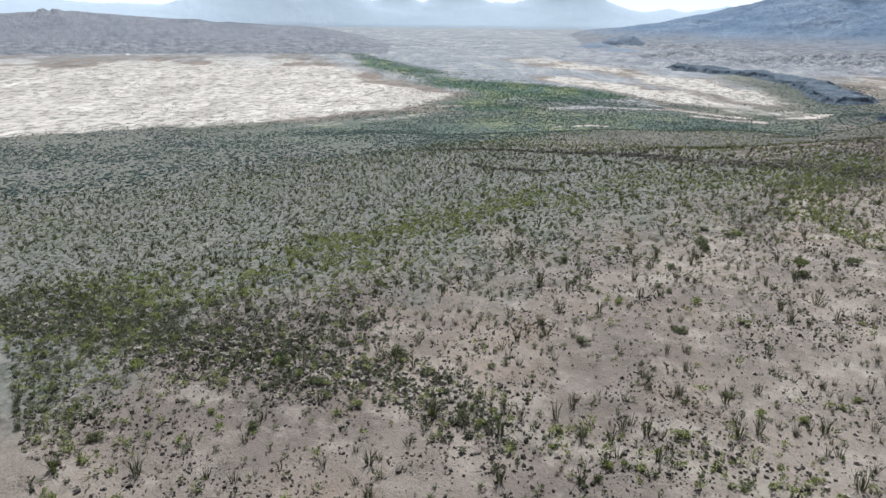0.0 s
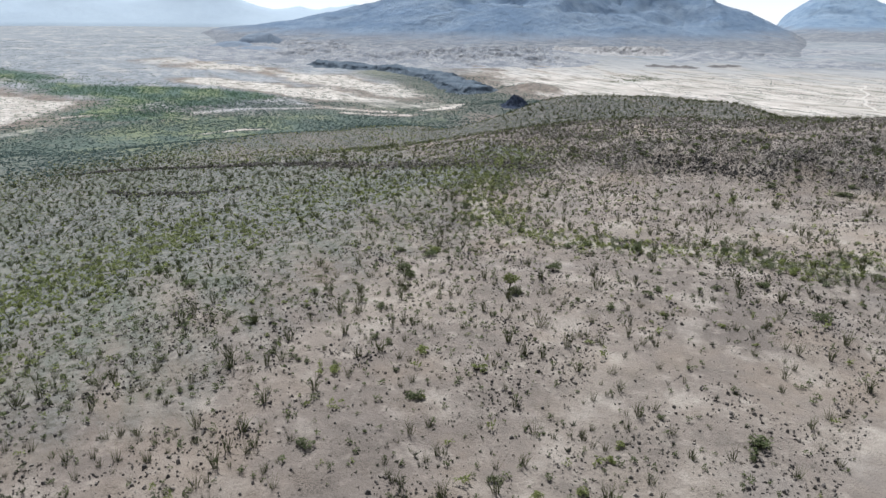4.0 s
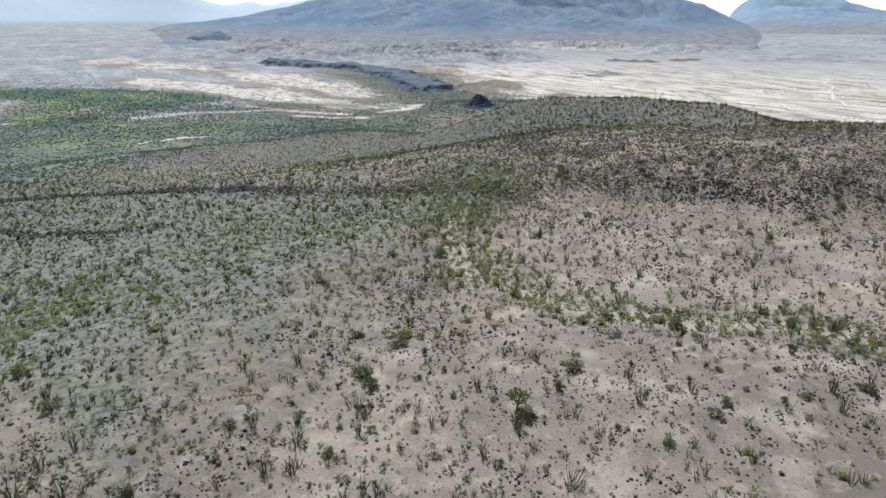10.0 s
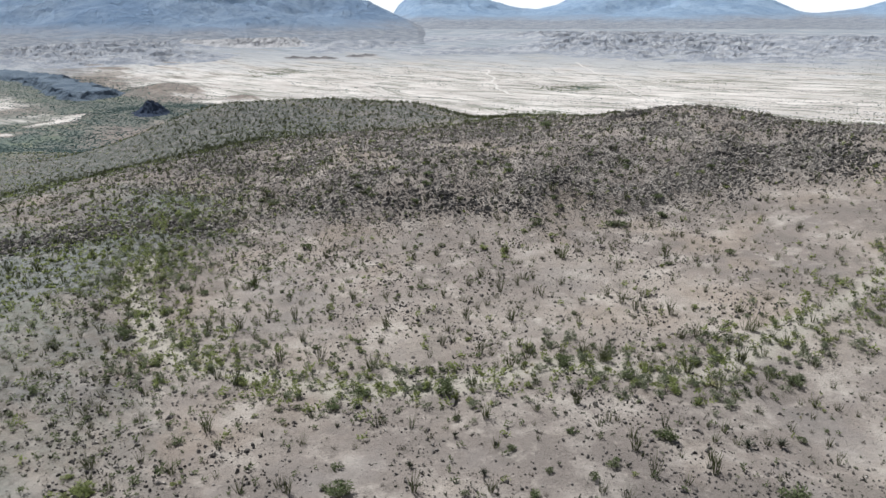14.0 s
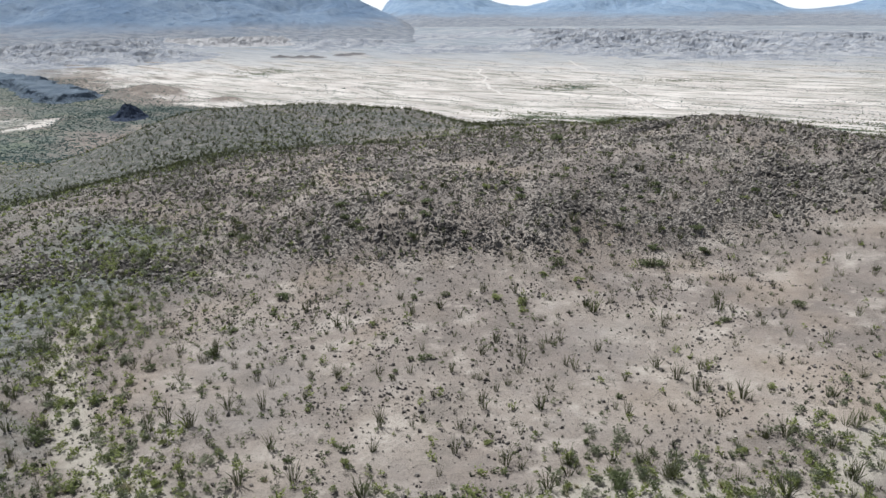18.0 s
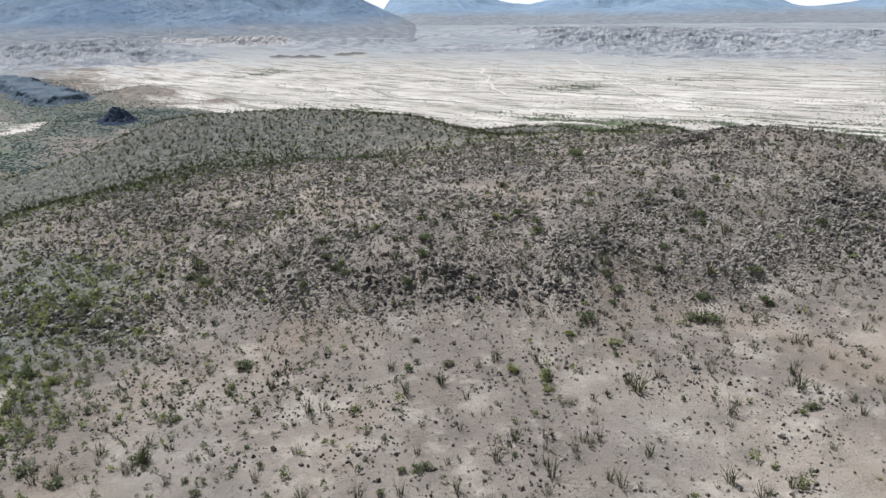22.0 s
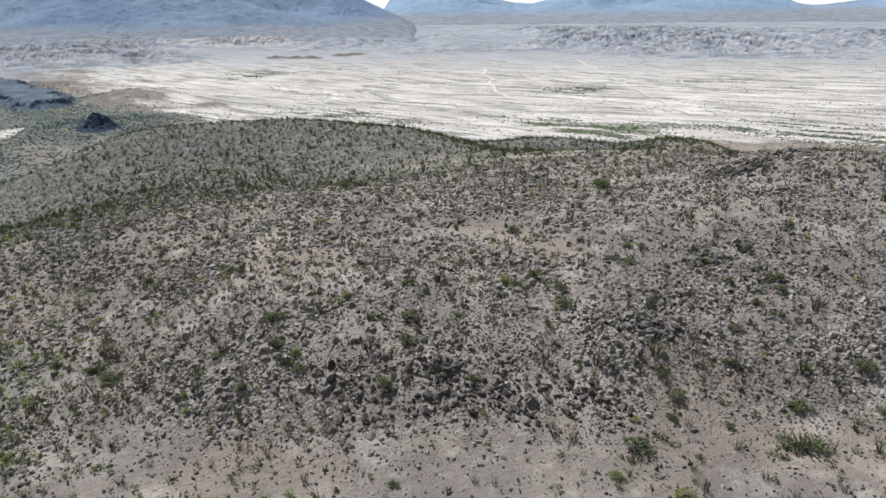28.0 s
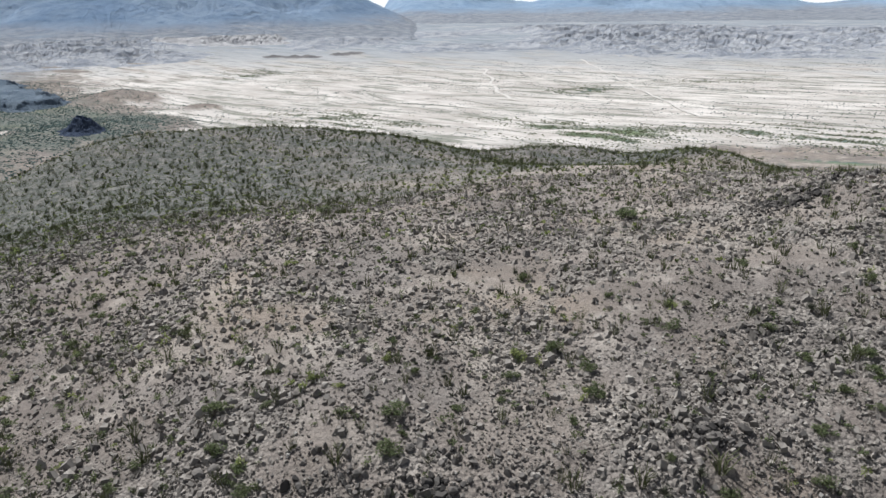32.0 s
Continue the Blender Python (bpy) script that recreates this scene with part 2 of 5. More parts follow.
def mountain_material(name, slope, cliff, dark, scale):
    """Far rock and scrub slopes with gullies; most colours given here include distance haze."""
    m, n, l, b = material(name, 1.0, 0.0)
    co = n.new("ShaderNodeTexCoord").outputs["Object"]
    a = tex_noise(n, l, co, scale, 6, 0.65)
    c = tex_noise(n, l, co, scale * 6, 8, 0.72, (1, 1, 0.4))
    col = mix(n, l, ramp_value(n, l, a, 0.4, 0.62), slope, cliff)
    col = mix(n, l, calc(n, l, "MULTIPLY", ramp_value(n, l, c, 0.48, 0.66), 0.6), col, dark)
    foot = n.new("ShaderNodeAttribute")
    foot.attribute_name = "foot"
    # slope feet: scrub colour with a blue-grey haze tint painted in
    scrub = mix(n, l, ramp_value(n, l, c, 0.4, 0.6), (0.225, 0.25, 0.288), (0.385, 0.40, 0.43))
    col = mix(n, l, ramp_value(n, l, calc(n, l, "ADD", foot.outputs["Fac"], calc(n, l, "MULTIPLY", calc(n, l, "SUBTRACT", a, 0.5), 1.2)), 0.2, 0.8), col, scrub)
    l.new(col, b.inputs["Base Color"])
    bump(n, l, b, c, 0.14 / scale if scale > 0.005 else 3.0, 0.9)
    return m


M_GROUND = ground_material()
M_CANE = varied("ocotillo_cane", (0.12, 0.14, 0.07), (0.265, 0.285, 0.15), 0.8, translucent=0.5)
M_LEAF = varied("creosote_leaf", (0.11, 0.14, 0.068), (0.265, 0.305, 0.158), 0.7, translucent=0.5)
M_DUSK = varied("dark_brush_leaf", (0.08, 0.094, 0.06), (0.215, 0.23, 0.15), 0.75, translucent=0.35)
M_DRY = varied("dry_shrub_twig", (0.11, 0.10, 0.085), (0.23, 0.205, 0.17), 0.9)
M_LIME = varied("mesquite_leaf", (0.22, 0.265, 0.095), (0.44, 0.475, 0.21), 0.7, translucent=0.5)
M_SPIKE = varied("agave_blade", (0.06, 0.067, 0.047), (0.15, 0.155, 0.108), 0.6)
M_STRAW = varied("bunch_grass_blade", (0.25, 0.23, 0.13), (0.42, 0.39, 0.24), 0.9)
M_WOOD = varied("branch_bark", (0.06, 0.05, 0.042), (0.13, 0.11, 0.09), 0.9)
M_ROCK = varied("weathered_lava_stone", (0.18, 0.163, 0.146), (0.44, 0.402, 0.36), 0.95, True, 1.5, 0.5)
M_ROCK_PALE = varied("pale_weathered_stone", (0.28, 0.262, 0.24), (0.52, 0.49, 0.45), 0.95, True, 1.5, 0.4)
M_BLOCK = varied("angular_lava_block", (0.12, 0.108, 0.097), (0.39, 0.355, 0.316), 0.95, True, 1.5, 0.45)
M_DARK_BLOCK = varied("dark_lava_block", (0.045, 0.042, 0.04), (0.25, 0.228, 0.208), 0.95, True, 1.5, 0.5)
M_ROCK_DARK = varied("dark_pebble", (0.08, 0.073, 0.067), (0.22, 0.2, 0.185), 0.95, True, 2.0, 0.4)
M_SAGE = varied("sage_leaf", (0.18, 0.205, 0.13), (0.37, 0.395, 0.27), 0.75, translucent=0.55)
M_TUFT = varied("grey_tuft_leaf", (0.125, 0.142, 0.115), (0.285, 0.31, 0.255), 0.75, translucent=0.55)
# leaf greens of the basin, with haze put in as a teal shift
M_RIVER = varied("hazed_river_leaf", (0.06, 0.13, 0.1), (0.2, 0.33, 0.195), 0.7, translucent=0.45)
M_SCRUB = varied("hazed_valley_leaf", (0.065, 0.105, 0.102), (0.165, 0.232, 0.215), 0.8, translucent=0.4)
M_TRACK = varied("bleached_dust", (0.56, 0.53, 0.49), (0.66, 0.63, 0.59), 1.0, True, 0.3, 0.2)
# the blue in these two mountain colours is painted distance haze
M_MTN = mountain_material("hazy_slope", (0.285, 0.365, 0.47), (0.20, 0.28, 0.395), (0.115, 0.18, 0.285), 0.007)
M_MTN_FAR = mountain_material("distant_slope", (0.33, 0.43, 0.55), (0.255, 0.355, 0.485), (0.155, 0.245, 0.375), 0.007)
# horizon range: haze painted in as a washed-out pale blue
M_MTN_PALE = mountain_material("hazed_faint_slope", (0.52, 0.62, 0.715), (0.50, 0.60, 0.70), (0.475, 0.575, 0.68), 0.003)
# ridge and badland clay pushed to blue-grey to imitate haze
M_RIDGE = mountain_material("hazed_scrub_slope", (0.34, 0.355, 0.395), (0.285, 0.305, 0.35), (0.22, 0.245, 0.295), 0.008)
M_BAD = mountain_material("hazed_clay", (0.28, 0.30, 0.335), (0.46, 0.465, 0.48), (0.175, 0.20, 0.24), 0.035)
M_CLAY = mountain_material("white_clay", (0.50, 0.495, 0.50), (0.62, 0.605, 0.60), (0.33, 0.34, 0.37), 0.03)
# mesa lava: dark rock colour with distance haze mixed in as blue
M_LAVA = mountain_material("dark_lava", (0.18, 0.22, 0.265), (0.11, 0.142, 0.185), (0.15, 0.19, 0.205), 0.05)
M_OUTCROP = mountain_material("brown_outcrop", (0.26, 0.245, 0.24), (0.20, 0.195, 0.20), (0.16, 0.16, 0.17), 0.05)
# dome and knob lava tinted blue as if seen through haze
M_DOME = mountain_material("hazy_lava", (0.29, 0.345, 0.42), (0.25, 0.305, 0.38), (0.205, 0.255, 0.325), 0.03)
M_BLACK = mountain_material("blued_black_lava", (0.07, 0.088, 0.13), (0.05, 0.064, 0.1), (0.085, 0.105, 0.125), 0.12)

# ---- the lie of the land ----
def lattice(ix, iy, seed):
    v = (ix.astype(np.int64) * 374761393 + iy.astype(np.int64) * 668265263 + seed * 974711) & 0x7FFFFFFF
    v = ((v ^ (v >> 13)) * 1274126177) & 0x7FFFFFFF
    return ((v ^ (v >> 16)) & 0xFFFF) / 65535.0


def value_noise(x, y, seed=0):
    x, y = np.asarray(x, float), np.asarray(y, float)
    ix, iy = np.floor(x), np.floor(y)
    fx, fy = x - ix, y - iy
    fx, fy = fx * fx * (3 - 2 * fx), fy * fy * (3 - 2 * fy)
    a, b = lattice(ix, iy, seed), lattice(ix + 1, iy, seed)
    c, d = lattice(ix, iy + 1, seed), lattice(ix + 1, iy + 1, seed)
    return (a + (b - a) * fx) * (1 - fy) + (c + (d - c) * fx) * fy - 0.5


def fbm(x, y, octaves=4, seed=0, gain=0.5):
    out, amp = 0.0, 1.0
    for k in range(octaves):
        out = out + amp * value_noise(x * 2 ** k + 17.3 * k, y * 2 ** k - 9.1 * k, seed + k)
        amp *= gain
    return out


def sigmoid(v):
    return 1 / (1 + np.exp(-np.clip(v, -40, 40)))


# soft swells of the mesa on a grid of 68 by 58 m, from the south-west corner
SWELLS = [
    [5.0, -1.3, 4.5, -4.5, 1.3, -1.1, -0.2, 0.0, -0.5],
    [1.4, 0.6, 2.0, 0.3, 0.1, 2.0, -0.2, 1.1, -0.8],
    [-0.9, 2.0, 0.1, -1.7, -1.5, 4.6, -3.3, 2.0, -0.3],
    [6.3, -1.4, 3.5, -1.9, 1.2, 0.8, -2.6, 2.1, 1.5],
    [1.7, 1.2, 5.6, 1.3, 1.2, 4.4, 3.1, -0.5, 0.6],
    [8.0, 1.0, 2.0, 2.3, 1.4, -3.8, -4.9, 4.2, 4.1],
    [-2.6, -0.6, 6.0, -3.6, 9.9, 6.4, 7.8, 10.2, 1.5],
    [4.9, 3.4, 7.9, -4.2, -1.5, -1.4, 3.3, -0.7, -4.7],
    [-2.7, -4.1, 0.9, 0.4, 8.4, -6.0, 4.1, -0.1, -3.3],
    [3.3, 1.7, 11.7, -12.6, 21.6, 10.0, 5.3, -0.1, 2.9],
    [3.2, -5.7, 0.8, -3.6, -6.2, -2.6, -7.5, -6.8, 0.5],
]
# knolls and dips of the stony hill and of the rim beyond it, every 33 by 29 m
KNOLLS = [
    [1.1, -0.1, -0.3, -1.7, 0.2, 0.5, -3.3, 0.0, 1.1],
    [0.6, 0.0, -0.3, -1.1, 0.7, -0.5, 0.8, -0.7, 3.1],
    [0.1, 0.4, 0.1, 0.4, 1.4, -0.3, -0.0, 3.9, -4.7],
    [0.3, 0.7, 0.7, 0.4, 0.3, -0.6, -1.6, -0.0, 2.6],
    [0.5, -0.3, 0.5, -0.1, -0.7, 0.1, 1.6, -2.4, 1.0],
    [-1.7, -2.7, 0.5, -1.1, -0.4, 1.3, -1.0, 3.6, -3.9],
    [2.9, 3.3, -4.4, -2.9, 4.7, -1.6, -7.9, 5.0, -0.3],
    [0.7, 6.1, 1.2, 1.2, -0.9, -2.5, 6.1, -1.7, 1.9],
]


FOOT_Y = 234.0


def scarp(x, y):
    """The low rocky step at the foot of the stony hill."""
    return sigmoid((y - FOOT_Y - 0.04 * (x + 40)) / 2.5) * np.exp(-((x + 45) / 60) ** 4) * np.exp(-(np.maximum(y - FOOT_Y, 0) / 45) ** 2)


def far_rise(x, y):
    r = np.hypot(x + 40, y - 120)
    s = np.clip((r - 850) / 950, 0, 1)
    return 33 * s * s * (3 - 2 * s) + 0.016 * np.maximum(r - 1700, 0)


def height(x, y):
    x, y = np.asarray(x, float), np.asarray(y, float)
    west = sigmoid((-135 - x) / 25)
    w = (0.5 * sigmoid((x + 185) / 60) + 0.5 * sigmoid((x + 310) / 80)) * sigmoid((470 + 30 * west - y) / (35 + 45 * west)) * sigmoid((330 - x) / 60) * sigmoid((y + 400) / 80)
    z = -30 + 38 * w + 4.5 * scarp(x, y) + far_rise(x, y)
    for j, row in enumerate(SWELLS):
        for i, a in enumerate(row):
            z = z + a * np.exp(-((x + 420 - 68 * i) / 82) ** 2 - ((y + 60 - 58 * j) / 74) ** 2)
    for j, row in enumerate(KNOLLS):
        for i, a in enumerate(row):
            z = z + a * np.exp(-((x + 206 - 33 * i) ** 2 + (y - 236 - 29 * j) ** 2) / (2 * 19.0 ** 2))
    z = z + 8 * np.exp(-((x + 300) / 75) ** 2 - ((y - 690) / 80) ** 2)
    z = z + 8 * np.exp(-((x + 147) / 34) ** 2 - ((y - 922) / 26) ** 2) + 11 * np.exp(-((x + 383) / 42) ** 2 - ((y - 930) / 28) ** 2) + 6 * np.exp(-((x + 270) / 26) ** 2 - ((y - 835) / 20) ** 2)
    stony = w * sigmoid((y - FOOT_Y) / 4) * sigmoid((345 - y) / 12)
    z = z + stony * (0.9 * fbm(x / 6, y / 6, 3, 37) + 0.5 * np.abs(fbm(x / 11, y / 11, 3, 39)))
    near = w + 0.15
    z = z + near * (1.6 * fbm(x / 38, y / 38, 3, 3) + 0.35 * fbm(x / 7, y / 7, 3, 11))
    return z + 2.0 * fbm(x / 160, y / 160, 3, 23)


def near_line(x, y, pts):
    """Distance to a line of points on the plan."""
    d = np.full(np.shape(x), 1e9)
    for (ax, ay), (bx, by) in zip(pts[:-1], pts[1:]):
        t = np.clip(((x - ax) * (bx - ax) + (y - ay) * (by - ay)) / ((bx - ax) ** 2 + (by - ay) ** 2), 0, 1)
        d = np.minimum(d, np.hypot(x - ax - t * (bx - ax), y - ay - t * (by - ay)))
    return d


WASH_MAIN = [(-112, 212), (-108.9, 194.6), (-103.6, 186.7), (-99.4, 179.1), (-95.1, 172.6), (-90.3, 167.5), (-82.8, 163.4), (-73.8, 160.8), (-63.9, 158.9), (-50.9, 159.6), (-37.5, 165.6), (-19.2, 162.5), (-2.3, 174.9), (40, 205)]
PALE_STRIP = [(-566, 160), (-569, 236), (-575, 310), (-590, 380)]
WASH_DARK = [(-165, -6), (-151, 1), (-131, 8), (-119, 15), (-103, 21), (-95, 28), (-86, 31), (-78, 38), (-69, 45), (-60, 46), (-50, 51), (-40, 60), (-18, 74)]
BELT = [(-160, 20), (-142, 42), (-158, 76), (-168, 110), (-160, 150), (-128, 215), (-122, 240)]
GREEN_BELT = [(-161, 146), (-157, 120), (-160, 99), (-159, 84), (-146, 70), (-133, 55), (-125, 40), (-136, 30), (-149, 24)]
OUTCROP = [(-66, 233), (-52, 231), (-47, 232), (-42, 230.5), (-36, 230)]
RIM = [(40, 318), (34, 314), (16, 302), (-6, 287)]
SHELF_A = [(-290, 198), (-264, 211), (-246, 221), (-222, 226), (-204, 224), (-178, 222)]
SHELF_B = [(-236, 174), (-217, 176), (-200, 178), (-187, 182)]
LEDGE = [(-178, 222), (-153, 221), (-137, 224), (-121, 235), (-107, 231)]
SWALE = [(-175, 300), (-120, 318), (-70, 338), (-20, 372), (30, 410)]


RIVER = [(-1900, 909), (-1415, 722), (-1180, 662), (-1000, 645), (-850, 632), (-740, 615), (-665, 565), (-628, 500)]
RIVER_ARM = [(-860, 690), (-770, 712), (-690, 700), (-632, 682)]
SAND_BARS = [[(-578, 535), (-560, 578), (-527, 606), (-507, 634)], [(-445, 600), (-410, 596), (-383, 606)], [(-384, 650), (-366, 662), (-380, 702)], [(-655, 432), (-650, 465)], [(-1490, 722), (-1391, 712), (-1300, 706)], [(-560, 652), (-500, 640), (-415, 622)]]
SMALL_BARS = [(-446, 400), (-440, 420), (-431, 440), (-417, 444)]


def clump(x, y, size, seed):
    return np.clip(0.5 + 1.6 * fbm(x / size, y / size, 3, seed), 0, 1)


def hollows(x, y):
    """Damp green hollows of the plain."""
    out = 0
    for cx_, cy_, ax_, ay_ in ((102, 968, 34, 36), (5, 770, 22, 14), (32, 725, 26, 26), (56, 665, 34, 24), (180, 690, 34, 26), (226, 655, 44, 36), (330, 640, 90, 40), (275, 1045, 40, 16), (-160, 800, 40, 20), (-110, 740, 40, 20), (60, 700, 60, 22), (-320, 1180, 40, 40), (150, 572, 48, 20), (-160, 782, 36, 26)):
        out = out + np.exp(-((x - cx_) / ax_) ** 2 - ((y - cy_) / ay_) ** 2)
    return np.clip(1.1 * out * np.clip(0.45 + 2.6 * fbm((0.81 * x - 0.58 * y) / 40, (0.58 * x + 0.81 * y) / 9, 4, 55), 0, 1), 0, 1)


def bench(x, y):
    """Pale sandy bench between the river and the lava mesa."""
    lump = fbm(x / 90, y / 90, 4, 41)
    a = np.exp(-((near_line(x, y, [(-1120, 992), (-1000, 985), (-850, 955), (-728, 925), (-600, 868), (-505, 800)]) + 60 * lump) / 55) ** 2)
    b = np.exp(-((near_line(x, y, [(-850, 802), (-700, 775), (-560, 725), (-485, 715), (-412, 690)]) + 50 * lump) / 38) ** 2)
    return np.clip(a + b, 0, 1)


def covers(x, y):
    """How much sand, straw, rubble and green growth lies at a place, 0 to 1 each."""
    r = np.hypot(x + 40, y - 120)
    z_mesa = sigmoid((x + 170) / 60) * sigmoid((470 - y) / 35)
    lump = fbm(x / 90, y / 90, 4, 41)
    valley = sigmoid((-635 - x - 60 * lump) / 12) * sigmoid((520 - y - 0.06 * (x + 800) + 110 * lump) / 22) * sigmoid((x + 1400 + 150 * lump) / 40)
    plain = sigmoid((y - 590 - 60 * lump + 0.02 * x) / 12) * sigmoid((x + 330 + 0.1 * (y - 600)) / 30)
    plain2 = sigmoid((r - 700 - 220 * lump) / 40) * (0.12 + 0.6 * sigmoid((x + 600) / 70))
    sand = np.clip(np.maximum(np.maximum(valley, plain), plain2), 0, 1) * sigmoid((2100 - r + 500 * lump) / 150)
    wash = (0.52 + 0.5 * clump(x, y, 9, 47)) * np.exp(-((near_line(x, y, WASH_MAIN) + 1.2 * fbm(x / 5, y / 5, 2, 45)) / 2.0) ** 2) + 0.25 * np.exp(-(near_line(x, y, WASH_MAIN) / 7.0) ** 2) + 0.6 * np.exp(-(near_line(x, y, WASH_DARK) / 3.0) ** 2)
    wash = wash + 0.9 * np.exp(-((x + 309) / 4) ** 2 - ((y - 134) / 7) ** 2) + 0.35 * np.exp(-(near_line(x, y, SWALE) / 9.0) ** 2)
    hill = sigmoid((y - FOOT_Y + 3 - 0.04 * (x + 40)) / 3) * z_mesa
    # follows the stone heaps, so the painted gaps lie beneath them
    rubble = hill * np.clip(0.55 + 1.7 * fbm(x / 9, y / 9, 3, 93), 0, 1) * (1 - 0.5 * sigmoid((y - 340) / 15)) + 0.3 * np.exp(-((y - FOOT_Y - 2 - 0.04 * (x + 40)) / 6) ** 2) * np.exp(-((x + 45) / 75) ** 4)
    rubble = rubble + 0.7 * np.exp(-(np.minimum(near_line(x, y, SHELF_A), near_line(x, y, SHELF_B)) / 4.0) ** 2) + 0.6 * np.exp(-(near_line(x, y, LEDGE) / 7.0) ** 2) + 0.45 * np.exp(-(near_line(x, y, WASH_DARK[:7]) / 9.0) ** 2)
    growth = 0.45 * np.exp(-(near_line(x, y, BELT) / 15.0) ** 2) + 0.52 * sigmoid((-125 - x + 25 * lump) / 22) * sigmoid((x + 640) / 40) * (1 - sand) + 0.3 * sigmoid((-300 - x + 30 * lump) / 20) * sigmoid((x + 640) / 40) * (1 - sand)
    # first term: near soil made darker and greyer along the west side
    growth = growth + 0.3 * sigmoid((-84 - x + 14 * lump) / 7) * sigmoid((225 - y) / 8) + 0.4 * np.exp(-((x + 107) / 27) ** 2 - ((y - 3) / 13) ** 2)
    growth = growth + 0.9 * sigmoid((y - 345 - 0.3 * (x + 100)) / 15) * z_mesa + 0.2 * np.exp(-(near_line(x, y, SWALE) / 12.0) ** 2)
    woods = np.exp(-(near_line(x, y, RIVER) / (20 + 55 * np.clip((x + 1400) / 550, 0, 1))) ** 2) + 0.9 * np.exp(-(near_line(x, y, RIVER_ARM) / 30) ** 2)
    flat = np.exp(-((x + 308) / 60) ** 2 - ((y - 690) / 95) ** 2) + np.exp(-(near_line(x, y, [(-350, 730), (-400, 800), (-500, 900), (-585, 1000), (-700, 1060)]) / 70) ** 2)
    flat = np.clip(1.3 * flat, 0, 1)
    sand = np.maximum(sand * (1 - 0.9 * flat), 0.8 * np.exp(-(near_line(x, y, PALE_STRIP) / 14) ** 2))
    sand = sand * (1 - 0.6 * np.exp(-((x + 147) / 38) ** 2 - ((y - 922) / 30) ** 2) - 0.7 * np.exp(-((x + 383) / 48) ** 2 - ((y - 930) / 33) ** 2) - 0.7 * np.exp(-((x + 270) / 28) ** 2 - ((y - 835) / 22) ** 2))
    sand = np.maximum(sand, 0.85 * bench(x, y))
    bars = np.exp(-((near_line(x, y, SMALL_BARS) + 6 * lump) / 6) ** 2)
    for bar in SAND_BARS:
        bars = np.maximum(bars, np.exp(-((near_line(x, y, bar) + 14 * lump) / 12) ** 2))
    sand = np.maximum(sand, bars)
    woods = np.clip(woods * (0.5 + 1.2 * clump(x, y, 90, 85)), 0, 1)
    growth = np.maximum(growth + 0.12 * hill * np.clip(0.4 + 2 * fbm(x / 45, y / 45, 3, 95), 0, 1), np.maximum(np.maximum(0.9 * woods, 0.72 * flat), 0.8 * hollows(x, y)))
    damp = np.clip(np.maximum(np.maximum(0.9 * woods, 0.25 * flat), hollows(x, y)), 0, 1)
    damp = np.maximum(damp, 0.7 * sigmoid((-325 - x + 60 * lump) / 30) * sigmoid((x + 610) / 30) * sigmoid((650 - y) / 40) * sigmoid((y - 230) / 40))
    growth, damp = growth * (1 - 0.9 * bars) * (1 - 0.6 * np.exp(-(near_line(x, y, WASH_MAIN) / 3.0) ** 2)), damp * (1 - 0.9 * bars)
    return sand * (1 - 0.8 * woods * (1 - bars)), np.clip(wash, 0, 1), np.clip(rubble, 0, 1), np.clip(growth, 0, 1), damp


def spaced(lo, hi, step, end, growth_rate):
    inner = list(np.arange(lo, hi + 0.01, step))
    up, d = [inner[-1]], step
    while up[-1] < end:
        d *= growth_rate
        up.append(up[-1] + d)
    dn, d = [inner[0]], step
    while dn[-1] > -end:
        d *= growth_rate
        dn.append(dn[-1] - d)
    return np.array(dn[:0:-1] + inner + up[1:])


def big_mesh(name, verts, faces, mat, smooth=False):
    """A mesh from arrays of corners and of three- or four-cornered faces."""
    verts, faces = np.asarray(verts, np.float32), np.asarray(faces, np.int32)
    me = bpy.data.meshes.new(name)
    k = faces.shape[1]
    me.vertices.add(len(verts))
    me.vertices.foreach_set("co", verts.ravel())
    me.loops.add(faces.size)
    me.loops.foreach_set("vertex_index", faces.ravel())
    me.polygons.add(len(faces))
    me.polygons.foreach_set("loop_start", np.arange(0, faces.size, k, dtype=np.int32))
    me.polygons.foreach_set("use_smooth", np.full(len(faces), smooth))
    me.update(calc_edges=True)
    me.materials.append(mat)
    return me


def sheet(xs, ys):
    """Corner grid and its faces."""
    nx, ny = len(xs), len(ys)
    i = np.arange(nx * ny).reshape(ny, nx)
    f = np.stack([i[:-1, :-1], i[:-1, 1:], i[1:, 1:], i[1:, :-1]], -1).reshape(-1, 4)
    gx, gy = np.meshgrid(xs, ys)
    return gx.ravel(), gy.ravel(), f


gx, gy, gf = sheet(spaced(-330, 110, 2.1, 4850, 1.027), spaced(-20, 470, 2.1, 4850, 1.027))
gz = height(gx, gy)
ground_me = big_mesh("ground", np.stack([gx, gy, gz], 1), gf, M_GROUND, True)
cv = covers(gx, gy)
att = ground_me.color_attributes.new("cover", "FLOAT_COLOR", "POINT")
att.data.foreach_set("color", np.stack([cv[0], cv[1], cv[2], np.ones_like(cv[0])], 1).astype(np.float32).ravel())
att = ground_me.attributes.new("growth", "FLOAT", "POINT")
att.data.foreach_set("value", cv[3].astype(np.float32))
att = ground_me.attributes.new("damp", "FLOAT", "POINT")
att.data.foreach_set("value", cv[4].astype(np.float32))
# haze tint grows with distance; the western flats take some as scrub
att = ground_me.attributes.new("scrub_haze", "FLOAT", "POINT")
